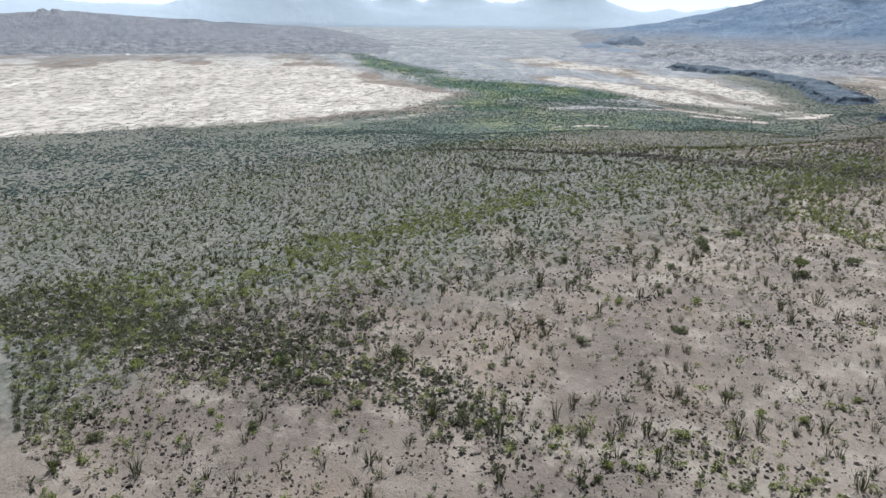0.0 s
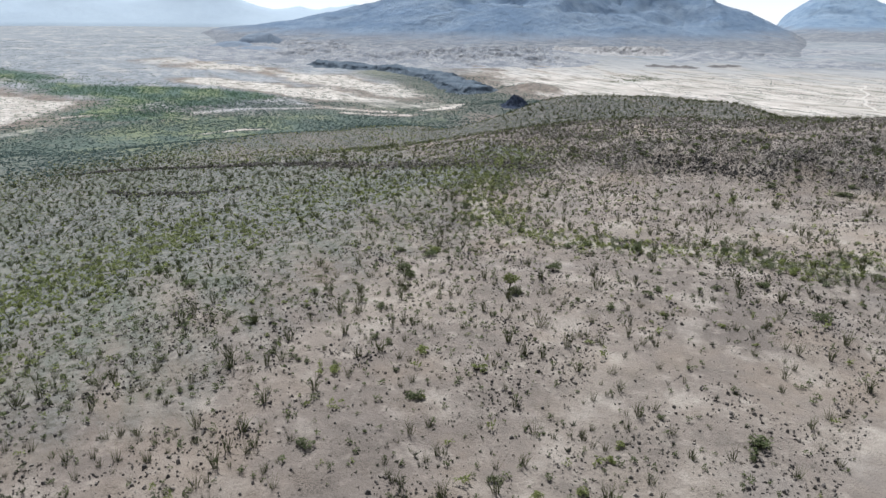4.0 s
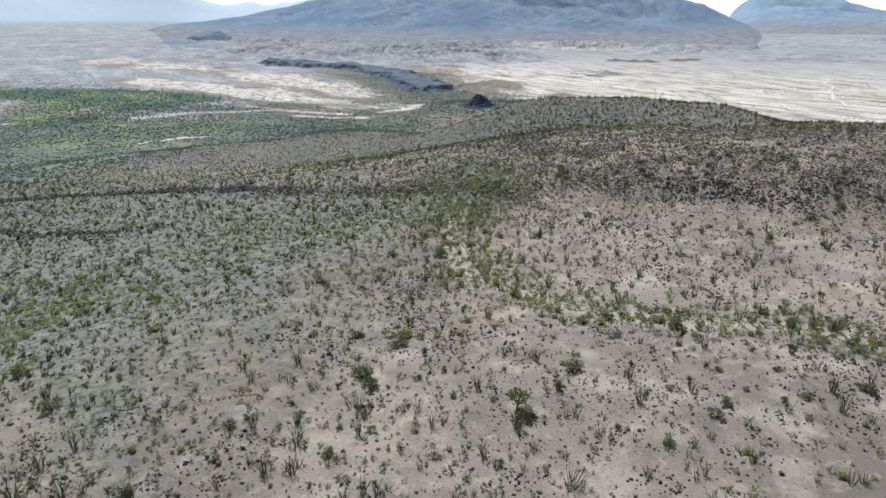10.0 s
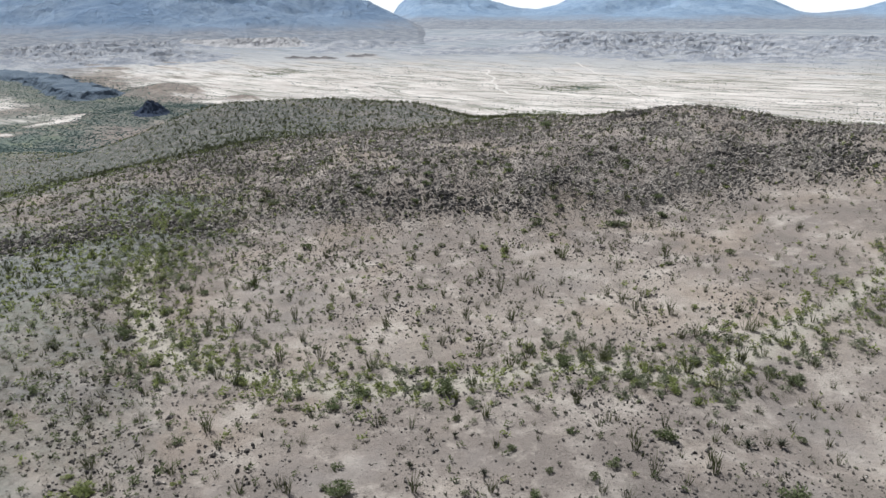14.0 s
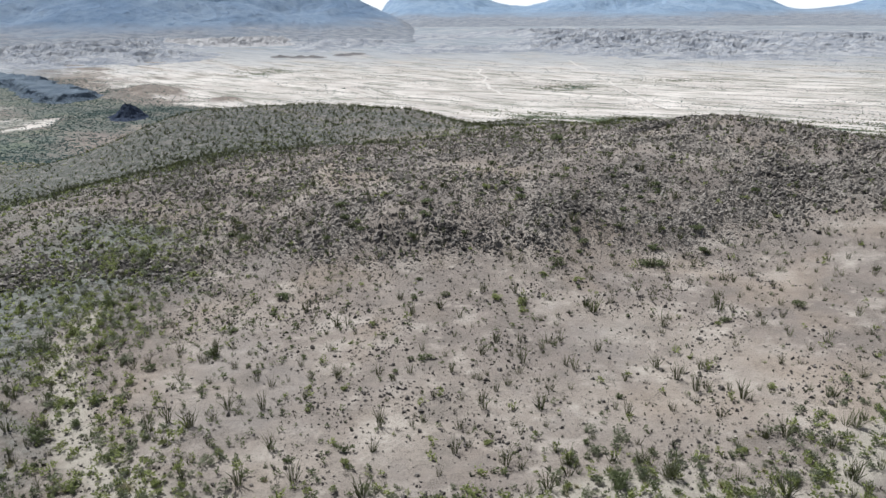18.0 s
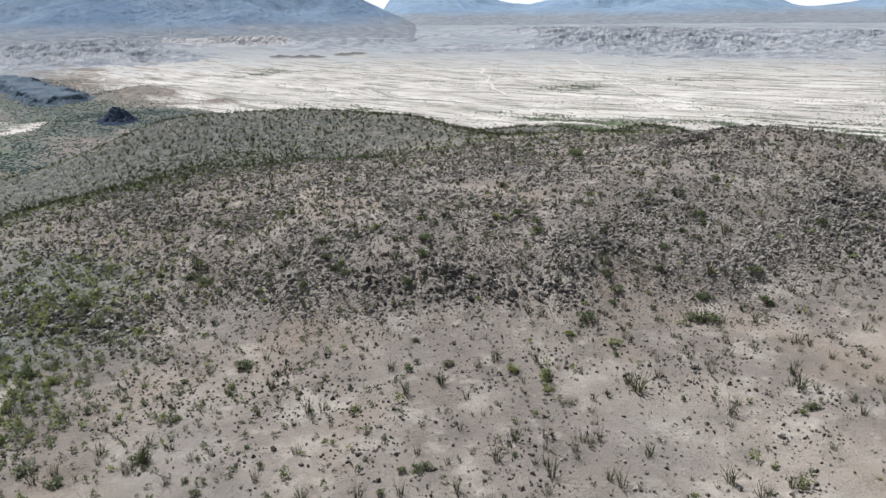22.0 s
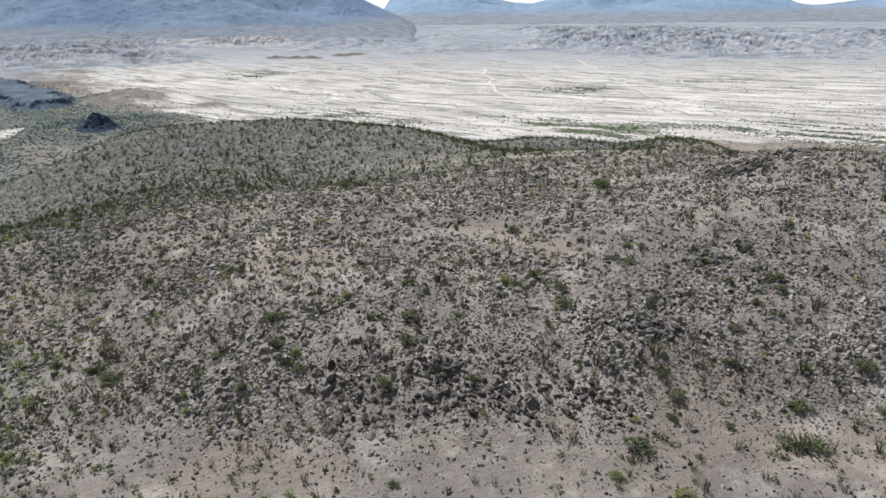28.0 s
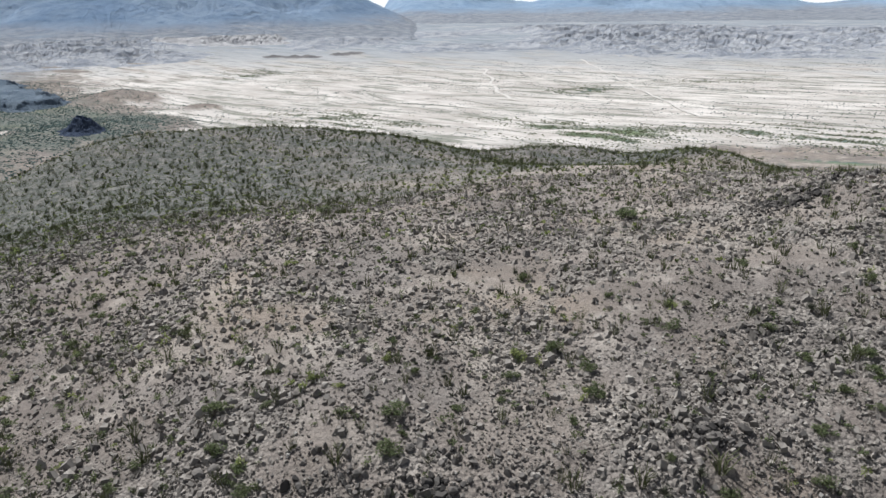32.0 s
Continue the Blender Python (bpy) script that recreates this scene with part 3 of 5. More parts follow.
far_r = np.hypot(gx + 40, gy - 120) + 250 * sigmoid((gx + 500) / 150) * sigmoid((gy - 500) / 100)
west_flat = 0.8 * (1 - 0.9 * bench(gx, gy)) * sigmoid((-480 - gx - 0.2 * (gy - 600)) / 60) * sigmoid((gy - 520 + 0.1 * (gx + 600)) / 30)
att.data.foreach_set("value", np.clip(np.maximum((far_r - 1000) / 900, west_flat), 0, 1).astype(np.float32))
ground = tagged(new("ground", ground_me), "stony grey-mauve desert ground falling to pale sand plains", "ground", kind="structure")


# ---- mountains round the basin ----
def mountain(name, label, mat, crest, r0, rc, r1, seed, gully, power=1.7, steps=70, step=0.2, fold_depth=1.0):
    """A range seen over a span of bearings: crest gives bearing and height in degrees; it rises from r0 to rc and falls to r1."""
    b = np.arange(crest[0][0], crest[-1][0] + 0.01, step)
    el = np.interp(b, [c[0] for c in crest], [c[1] for c in crest])
    s = np.concatenate([np.linspace(0, 1, steps), 1 + np.linspace(0, 1, 10)[1:]])
    bb, ss = np.meshgrid(b, s)
    rr = np.where(ss <= 1, r0 + (rc - r0) * ss, rc + (r1 - rc) * (ss - 1))
    x, y = -45 + rr * np.sin(np.radians(bb)), 120 + rr * np.cos(np.radians(bb))
    base = height(x, y)
    jag = 0.10 * fbm(b / 1.3, b * 0 + seed, 5, seed, 0.6) * np.clip(el, 0.3, 3)
    soft = np.convolve(np.pad(el, 20, mode="edge"), np.ones(41) / 41, "valid")
    crest_mix = np.clip(ss, 0, 1) ** 5
    zc = 54 + rc * np.tan(np.radians(soft[None, :] * (1 - crest_mix) + (el + jag)[None, :] * crest_mix))
    up = np.where(ss <= 1, np.clip(ss, 0, 1) ** power, np.clip(2 - ss, 0, 1) ** 1.2)
    z = base + np.maximum(zc - base, 0) * up
    wx, wy = x + 160 * fbm(x / 500, y / 500, 2, seed + 3), y + 160 * fbm(x / 500, y / 500, 2, seed + 4)
    spur = 0.45 - 1.5 * np.abs(fbm(wx / gully, wy / gully, 6, seed + 7, 0.5))
    away = np.clip(ss * 3, 0, 1) * np.clip((1 - ss) * 6, 0, 1)
    z = z + fold_depth * away * spur * 0.95 * (z - base)
    z = z - 14 * (1 - np.clip((zc - base) / 30, 0, 1))
    z = np.where(ss == 0, base - 6, z)
    z = z - np.where((ss > 0) & (ss < 0.08), 4 * (1 - ss / 0.08), 0)
    nb, ns = len(b), len(s)
    i = np.arange(nb * ns).reshape(ns, nb)
    f = np.stack([i[:-1, :-1], i[1:, :-1], i[1:, 1:], i[:-1, 1:]], -1).reshape(-1, 4)[:, ::-1]
    me = big_mesh(name, np.stack([x.ravel(), y.ravel(), z.ravel()], 1), f, mat, True)
    me.attributes.new("foot", "FLOAT", "POINT").data.foreach_set("value", (fold_depth > 0.5) * np.clip(1.15 - (z - base) / 36, 0, 1).astype(np.float32).ravel())
    return tagged(new(name, me), label, "mountain", kind="structure")


mountain("mountain_main", "broad desert mountain with gullied slopes, coloured haze blue-grey", M_MTN,
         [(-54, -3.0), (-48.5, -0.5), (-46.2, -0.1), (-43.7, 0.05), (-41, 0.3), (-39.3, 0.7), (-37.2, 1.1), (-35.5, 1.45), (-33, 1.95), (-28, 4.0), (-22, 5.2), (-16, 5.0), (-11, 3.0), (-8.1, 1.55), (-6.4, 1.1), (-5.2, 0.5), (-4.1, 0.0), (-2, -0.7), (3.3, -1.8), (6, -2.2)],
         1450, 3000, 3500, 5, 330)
mountain("mountain_cliffs", "cliff-sided mountains beyond the basin, coloured pale haze blue", M_MTN_FAR,
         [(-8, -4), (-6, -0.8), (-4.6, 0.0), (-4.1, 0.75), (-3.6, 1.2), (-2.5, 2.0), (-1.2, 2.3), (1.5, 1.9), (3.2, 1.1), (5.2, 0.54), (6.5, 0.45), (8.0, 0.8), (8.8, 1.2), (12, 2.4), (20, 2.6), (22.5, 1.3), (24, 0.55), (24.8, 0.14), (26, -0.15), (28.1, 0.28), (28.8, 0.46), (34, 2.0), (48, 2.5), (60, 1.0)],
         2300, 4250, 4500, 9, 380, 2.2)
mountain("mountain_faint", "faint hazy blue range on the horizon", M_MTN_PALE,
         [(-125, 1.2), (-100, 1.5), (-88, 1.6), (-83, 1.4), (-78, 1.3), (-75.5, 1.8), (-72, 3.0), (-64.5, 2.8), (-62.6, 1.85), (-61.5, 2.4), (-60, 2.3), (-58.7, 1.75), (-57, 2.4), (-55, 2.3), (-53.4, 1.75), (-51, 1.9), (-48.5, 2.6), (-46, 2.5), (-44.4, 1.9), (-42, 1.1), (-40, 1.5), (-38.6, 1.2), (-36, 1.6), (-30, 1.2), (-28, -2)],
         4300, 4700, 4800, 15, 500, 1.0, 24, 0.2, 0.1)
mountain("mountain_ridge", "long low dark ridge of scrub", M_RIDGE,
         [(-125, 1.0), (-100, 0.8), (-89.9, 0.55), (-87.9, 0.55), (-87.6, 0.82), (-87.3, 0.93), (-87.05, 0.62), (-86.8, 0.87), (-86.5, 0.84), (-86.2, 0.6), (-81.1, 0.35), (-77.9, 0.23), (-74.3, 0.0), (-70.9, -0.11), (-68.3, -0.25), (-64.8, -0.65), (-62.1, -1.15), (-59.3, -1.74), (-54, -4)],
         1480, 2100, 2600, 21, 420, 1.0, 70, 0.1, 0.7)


def rough_patch(name, label, mat, bearings, r0, r1, amp, size, seed, rise=0.0, step=0.12, rows=90):
    """A belt of gullied low hills between two distances."""
    b = np.arange(bearings[0], bearings[1], step)
    r = np.linspace(r0, r1, rows)
    bb, rr = np.meshgrid(b, r)
    x, y = -45 + rr * np.sin(np.radians(bb)), 120 + rr * np.cos(np.radians(bb))
    s, u = (rr - r0) / (r1 - r0), (bb - bearings[0]) / (bearings[1] - bearings[0])
    env = np.clip(s * 4, 0, 1) * np.clip((1 - s) * 4, 0, 1) * np.clip(u * 8, 0, 1) * np.clip((1 - u) * 8, 0, 1)
    wx, wy = x + 40 * fbm(x / 120, y / 120, 2, seed + 3), y + 40 * fbm(x / 120, y / 120, 2, seed + 5)
    ridges = 1 - 2.4 * np.abs(fbm(wx / size, wy / size, 5, seed, 0.55))
    where = np.clip(0.72 + 2.2 * fbm(x / 330, y / 330, 3, seed + 9) + 0.35 * s - 0.3 * sigmoid((bb + 6) / 5), 0, 1)
    z = height(x, y) + env * (amp * ridges * where + rise * s) - 2.5 * (1 - np.clip(env * where * 3, 0, 1))
    nb, nr = len(b), len(r)
    i = np.arange(nb * nr).reshape(nr, nb)
    f = np.stack([i[:-1, :-1], i[:-1, 1:], i[1:, 1:], i[1:, :-1]], -1).reshape(-1, 4)
    ob = new(name, big_mesh(name, np.stack([x.ravel(), y.ravel(), z.ravel()], 1), f, mat))
    return tagged(ob, label, "badlands", kind="structure")


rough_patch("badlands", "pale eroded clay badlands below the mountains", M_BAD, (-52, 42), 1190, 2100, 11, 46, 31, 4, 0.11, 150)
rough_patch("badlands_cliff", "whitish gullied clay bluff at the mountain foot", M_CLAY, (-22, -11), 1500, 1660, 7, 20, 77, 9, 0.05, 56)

# ---- plant and stone shapes: arrays of corners and triangles ----


def joined(pieces):
    v, f, n = [], [], 0
    for pv, pf in pieces:
        v.append(pv)
        f.append(pf + n)
        n += len(pv)
    return np.concatenate(v), np.concatenate(f)


def tube(points, radii):
    """A three-sided tapering rod along points; the last one is its tip."""
    pts, v, f = np.asarray(points, float), [], []
    for k, (p, r) in enumerate(zip(pts[:-1], radii)):
        d = pts[k + 1] - p
        d = d / np.linalg.norm(d)
        a = np.cross(d, (0.3, 0.9, 0.2))
        a = a / np.linalg.norm(a)
        b = np.cross(d, a)
        for q in (0, 2.094, 4.189):
            v.append(p + r * (a * math.cos(q) + b * math.sin(q)))
    v.append(pts[-1])
    rings = len(pts) - 1
    for k in range(rings - 1):
        for q in range(3):
            i, j = 3 * k + q, 3 * k + (q + 1) % 3
            f += [(i, j, j + 3), (i, j + 3, i + 3)]
    for q in range(3):
        f.append((3 * (rings - 1) + q, 3 * (rings - 1) + (q + 1) % 3, 3 * rings))
    return np.array(v), np.array(f)


def spray(base, way, length, radius):
    """A leafy twig: a three-sided spindle."""
    base, way = np.asarray(base, float), np.asarray(way, float)
    way = way / np.linalg.norm(way)
    a = np.cross(way, (0.2, 0.5, 0.84))
    a = a / (np.linalg.norm(a) + 1e-9)
    b = np.cross(way, a)
    m = base + way * length * 0.55
    v = [base] + [m + radius * (a * math.cos(q) + b * math.sin(q)) for q in (0, 2.094, 4.189)] + [base + way * length]
    return np.array(v), np.array([(0, 2, 1), (0, 3, 2), (0, 1, 3), (4, 1, 2), (4, 2, 3), (4, 3, 1)])


def cane(r, tall, lean, az, thick=0.05):
    c, s = math.cos(az), math.sin(az)
    o = 0.08
    bow = lean * r.uniform(0.5, 0.75)
    j = r.normal(0, 0.05, 4)
    pts = [(o * c, o * s, -0.1), (o * c + bow * 0.7 * c + j[0], o * s + bow * 0.7 * s + j[1], tall * 0.5),
           (o * c + lean * c + j[2], o * s + lean * s + j[3], tall * 0.85), (o * c + lean * 1.12 * c, o * s + lean * 1.12 * s, tall)]
    return tube(pts, (thick * 0.9, thick * 1.25, thick * 0.9))


def ocotillo_canes(r, count):
    """Unit-high whips from one root."""
    out = []
    for k in range(count):
        az = 6.283 * (k + r.uniform(0, 0.8)) / count
        out.append(cane(r, r.uniform(0.5, 1.0), r.uniform(0.03, 0.42), az, r.uniform(0.011, 0.017)))
    return out


def tuft(r, count, flat=0.8, wide=0.045, spread=0.3, reach=0.22):
    """Many short leafy points that stand out from a shrub about one across."""
    out = []
    for k in range(count):
        az, up = r.uniform(0, 6.283), math.asin(r.uniform(0.1, 1.0))
        d = np.array([math.cos(az) * math.cos(up), math.sin(az) * math.cos(up), math.sin(up) * flat * 1.2])
        p = d * spread * r.uniform(0.1, 1.0) ** 0.6 + np.array([0, 0, 0.02])
        w = d + r.normal(0, 0.28, 3) + np.array([0, 0, 0.65])
        w = w / np.linalg.norm(w)
        v, f = tube([p, p + w * r.uniform(0.6, 1.3) * reach], (wide * r.uniform(0.8, 1.7),))
        out.append((v, f[:2]))      # a folded leaf, open on one side
    return out


def mound(r, count, flat=0.75, leaf=0.10, wide=0.02, lumps=7):
    """Small leaves over a cluster of rounded clumps: an uneven shrub about one across."""
    out = []
    az = r.uniform(0, 6.283, lumps)
    far = 0.30 * np.sqrt(r.uniform(0, 1, lumps))
    rad = r.uniform(0.11, 0.21, lumps)
    cz = flat * r.uniform(0.25, 0.75, lumps) * (1 - 1.2 * far)
    for k in range(count):
        q = int(r.integers(0, lumps))
        d = r.normal(0, 1, 3)
        d = d / np.linalg.norm(d)
        p = np.array([far[q] * math.cos(az[q]), far[q] * math.sin(az[q]), cz[q]]) + d * rad[q] * r.uniform(0.45, 1.0)
        p[2] = max(p[2], 0.02)
        w = d + r.normal(0, 0.5, 3) + np.array([0, 0, 0.55])
        w = w / np.linalg.norm(w)
        v, f = tube([p, p + w * leaf * r.uniform(0.6, 1.4)], (wide * r.uniform(0.7, 1.5),))
        out.append((v, f[:2]))      # a folded leaf, open on one side
    return out


def twigs(r, count, tall=0.5, thick=0.012):
    out = []
    for k in range(count):
        az, ln = r.uniform(0, 6.283), r.uniform(0.15, 0.5)
        out.append(tube([(0, 0, -0.05), (ln * 0.5 * math.cos(az), ln * 0.5 * math.sin(az), tall * 0.55), (ln * math.cos(az), ln * math.sin(az), tall * r.uniform(0.8, 1.1))], (thick * 1.6, thick)))
    return out


def blades(r, count, tall=0.5, wide=0.035):
    """A rosette of stiff tapering leaves."""
    out = []
    for k in range(count):
        az, up = r.uniform(0, 6.283), r.uniform(0.25, 1.4)
        d = np.array([math.cos(az) * math.cos(up), math.sin(az) * math.cos(up), math.sin(up)])
        out.append(tube([d * 0.03 + np.array([0, 0, 0.0]), d * 0.03 + d * tall * r.uniform(0.7, 1.1)], (wide,)))
    return out


def stone(r, fine=False):
    """A blunt broken stone about one across, sunk a little."""
    if fine:
        bm = bmesh.new()
        bmesh.ops.create_icosphere(bm, subdivisions=2, radius=0.5)
        v = np.array([q.co[:] for q in bm.verts])
        f = np.array([[q.index for q in p.verts] for p in bm.faces])
        bm.free()
        n = r.normal(size=(7, 3))
        n /= np.linalg.norm(n, axis=1)[:, None]
        for q in n:
            cut = r.uniform(0.26, 0.42)
            d = v @ q
            v = v - np.maximum(d - cut, 0)[:, None] * q
        v = v + r.normal(0, 0.012, v.shape)
    else:
        v = np.array([(-1, -1, -1), (1, -1, -1), (1, 1, -1), (-1, 1, -1), (-0.8, -0.8, 1), (0.8, -0.8, 1), (0.8, 0.8, 1), (-0.8, 0.8, 1)], float) * 0.36
        v = v + r.normal(0, 0.085, v.shape)
        v = v @ np.array(Euler((r.normal(0, 0.3), r.normal(0, 0.3), r.uniform(0, 6))).to_matrix()).T
        f = np.array([(4, 5, 6), (4, 6, 7), (0, 1, 5), (0, 5, 4), (1, 2, 6), (1, 6, 5), (2, 3, 7), (2, 7, 6), (3, 0, 4), (3, 4, 7)])
    v = v * np.array([1, r.uniform(0.6, 0.95), r.uniform(0.7, 1.05)])
    v[:, 2] += 0.14
    return v, f


def strew(templates, x, y, size, seed, wide=None, tilt=0.0, sink=0.03):
    """All copies of the shapes at the places, as one pair of arrays."""
    r = np.random.default_rng(seed)
    z = height(x, y)
    which = r.integers(0, len(templates), len(x))
    vs, fs, n = [], [], 0
    for k, (tv, tf) in enumerate(templates):
        q = np.where(which == k)[0]
        if not len(q):
            continue
        a = r.uniform(0, 6.283, len(q))
        c, s = np.cos(a)[:, None], np.sin(a)[:, None]
        sz = size[q][:, None]
        wd = sz if wide is None else wide[q][:, None]
        lx, ly = r.normal(0, tilt, len(q))[:, None] * sz, r.normal(0, tilt, len(q))[:, None] * sz
        px = (tv[:, 0] * c - tv[:, 1] * s) * wd + lx * np.maximum(tv[:, 2], 0) + x[q][:, None]
        py = (tv[:, 0] * s + tv[:, 1] * c) * wd + ly * np.maximum(tv[:, 2], 0) + y[q][:, None]
        pz = tv[:, 2] * sz + z[q][:, None] - sink * sz
        vs.append(np.stack([px, py, pz], -1).reshape(-1, 3))
        fs.append((tf[None] + (np.arange(len(q)) * len(tv))[:, None, None]).reshape(-1, 3) + n)
        n += len(q) * len(tv)
    return np.concatenate(vs), np.concatenate(fs)


def stuff(name, label, category, mat, templates, x, y, size, seed, **kw):
    v, f = strew(templates, x, y, size, seed, **kw)
    return tagged(new(name, big_mesh(name, v, f, mat)), label, category, kind="stuff")


def in_sight(x, y):
    """The part of the mesa that lies open to the flight line."""
    lim = np.maximum(np.where(y > 74, -52 + 0.52 * (y - 74), -900), np.where(y > 98, -56 + 0.68 * (y - 98), -900))
    lim = np.maximum(lim, np.where(y > 44, -38 + 0.17 * (y - 44), -900))
    lim = np.maximum(lim, np.where(y > 0, -0.43 * y - 2, -900))
    return (x < lim + 14) & (y > np.where(x < -150, -70, -26))


def scatter(count, density, seed, x0=-400, x1=110, y0=-70, y1=470):
    """Random places with the given density, a number from 0 to 1 by place."""
    r = np.random.default_rng(seed)
    xs, ys = [], []
    have = 0
    for k in range(60):
        x, y = r.uniform(x0, x1, count * 2), r.uniform(y0, y1, count * 2)
        ok = (r.uniform(0, 1, len(x)) < density(x, y) * sigmoid((x + 328) / 10)) & in_sight(x, y)
        xs.append(x[ok])
        ys.append(y[ok])
        have += ok.sum()
        if have >= count:
            break
    return np.concatenate(xs)[:count], np.concatenate(ys)[:count]


def hill_at(x, y):
    return sigmoid((y - FOOT_Y + 3 - 0.04 * (x + 40)) / 3) * sigmoid((x + 150) / 15)


def west_at(x, y):
    return sigmoid((-112 - x + 30 * fbm(x / 60, y / 60, 3, 71)) / 10)


def wash_at(x, y):
    return np.exp(-(near_line(x, y, WASH_MAIN) / 6.0) ** 2) + 0.5 * np.exp(-(near_line(x, y, WASH_DARK) / 6.0) ** 2)


def belt_at(x, y):
    return 0.6 * np.exp(-(near_line(x, y, SHELF_B) / 7.0) ** 2) + np.exp(-(near_line(x, y, BELT) / 18.0) ** 2) + 0.2 * np.exp(-(near_line(x, y, SWALE) / 14.0) ** 2)


def olive_at(x, y):
    """Brushy ground on the near side of the dark band."""
    return np.exp(-((x + 107) / 27) ** 2 - ((y - 3) / 13) ** 2)


def far_hill(x, y):
    return sigmoid((y - 345 - 0.25 * (x + 100)) / 12)


def outer_slope(x, y):
    """The north-west slope, where scrub is thinned and lowered to fit the camera's grazing view."""
    return sigmoid((-205 - x) / 15) * sigmoid((y - 270) / 20)


def d_ocotillo(x, y):
    return np.clip(0.14 + 0.12 * sigmoid((110 - y) / 15) + 0.16 * sigmoid((y - 170) / 10) * sigmoid((226 - y) / 4) + 0.22 * clump(x, y, 22, 51) + 0.30 * west_at(x, y) + 0.55 * far_hill(x, y) + 0.16 * hill_at(x, y) + 0.12 * wash_at(x, y), 0, 1) * 0.85 * (1 - 0.7 * outer_slope(x, y))


def d_creosote(x, y):
    return np.clip(0.07 + 0.16 * sigmoid((110 - y) / 15) + 0.18 * clump(x, y, 14, 53) ** 2 + 0.55 * west_at(x, y) + 0.5 * sigmoid((-72 - x + 20 * fbm(x / 30, y / 30, 3, 79)) / 8) * sigmoid((y - 85) / 15) + 0.7 * wash_at(x, y) + 0.5 * np.exp(-(near_line(x, y, WASH_DARK[:7]) / 7.0) ** 2) + 0.5 * belt_at(x, y) + 0.9 * far_hill(x, y) + 0.22 * hill_at(x, y) + 1.1 * olive_at(x, y), 0, 1) * 0.85 * (1 - 0.5 * outer_slope(x, y))


def d_dry(x, y):
    return np.clip(0.25 + 0.3 * clump(x, y, 10, 57) + 0.25 * hill_at(x, y) + 0.3 * west_at(x, y), 0, 1) * 0.7


def d_tussock(x, y):
    return np.clip(0.06 + 1.1 * clump(x, y, 9, 59) ** 3 + 0.15 * hill_at(x, y), 0, 1)


def d_lime(x, y):
    return np.clip(0.02 + 0.8 * olive_at(x, y) + 1.0 * belt_at(x, y) * (0.3 + 0.7 * clump(x, y, 25, 61)) + 0.7 * wash_at(x, y) + 0.12 * west_at(x, y) * clump(x, y, 40, 63), 0, 1)


def d_stone(x, y):
    foot = np.exp(-((y - FOOT_Y - 3 - 0.04 * (x + 40)) / 9) ** 2) * np.exp(-((x + 45) / 80) ** 4)
    stony = np.clip(-0.25 + 3.2 * fbm(x / 13, y / 13, 3, 67), 0, 1)
    heaps = np.clip(0.15 + 2.6 * fbm(x / 9, y / 9, 3, 93), 0, 1)
    dark_band = np.exp(-(near_line(x, y, WASH_DARK[:9]) / 6.0) ** 2)
    return np.clip(0.02 + 0.22 * stony + (0.1 + 0.6 * heaps) * hill_at(x, y) * (1 - 0.5 * sigmoid((y - 300) / 10)) * (1 - 0.5 * far_hill(x, y)) + 0.9 * foot * heaps + 0.9 * dark_band + 0.9 * np.exp(-(near_line(x, y, LEDGE) / 6.0) ** 2), 0, 1)


def shapes(make, n):
    return [joined(make(np.random.default_rng(100 + k))) for k in range(n)]


# ---- scrub that nobody could count ----
OCO_LIGHT = shapes(lambda r: [tube([c[0][0], c[0][-1]], (0.022,)) for c in ocotillo_canes(r, 14)], 8)
CREO_LIGHT = shapes(lambda r: mound(r, 22, 0.9, 0.22, 0.055, 4), 10)
DRY_LIGHT = shapes(lambda r: tuft(r, 10, 0.65, 0.035, 0.22, 0.36), 6)
TUSSOCK = shapes(lambda r: blades(r, 4, 0.5, 0.11), 6)
STONES = [stone(np.random.default_rng(300 + k)) for k in range(10)]

CREO_FAR = shapes(lambda r: tuft(r, 6, 0.85, 0.12, 0.3, 0.26), 8)
DRY_FAR = shapes(lambda r: tuft(r, 5, 0.7, 0.07, 0.22, 0.36), 6)


def close_by(x, y):
    """The strip that the flight passes near."""
    return (x > -122) & (y < 268)


def spread_stuff(name, label, category, mat, near_shapes, far_shapes, x, y, size, seed, **kw):
    q = close_by(x, y)
    v1, f1 = strew(near_shapes, x[q], y[q], size[q], seed, **kw)
    v2, f2 = strew(far_shapes, x[~q], y[~q], size[~q], seed + 1, **kw)
    return tagged(new(name, big_mesh(name, np.concatenate([v1, v2]), np.concatenate([f1, f2 + len(v1)]), mat)), label, category, kind="stuff")


OCO_FAR = shapes(lambda r: [tube([c[0][0], c[0][-1]], (0.045,)) for c in ocotillo_canes(r, 8)], 8)
px, py = scatter(15000, d_ocotillo, 201)
sz = np.random.default_rng(1).uniform(0.8, 2.2, len(px)) * (1 - 0.35 * outer_slope(px, py))
spread_stuff("ocotillo_scrub", "many grey-green ocotillo shrubs scattered over the mesa", "shrub", M_CANE, OCO_LIGHT, OCO_FAR, px, py, sz, 11, tilt=0.05)
px, py = scatter(38000, d_creosote, 202)
sz = np.random.default_rng(2).uniform(0.45, 1.45, len(px)) * (1 - 0.35 * outer_slope(px, py))
spread_stuff("creosote_scrub", "low dark green creosote scrub covering the slopes", "shrub", M_LEAF, CREO_LIGHT, CREO_FAR, px, py, sz, 12)
px, py = scatter(13000, d_dry, 203)
sz = np.random.default_rng(3).uniform(0.4, 1.2, len(px)) * (1 - 0.35 * outer_slope(px, py))
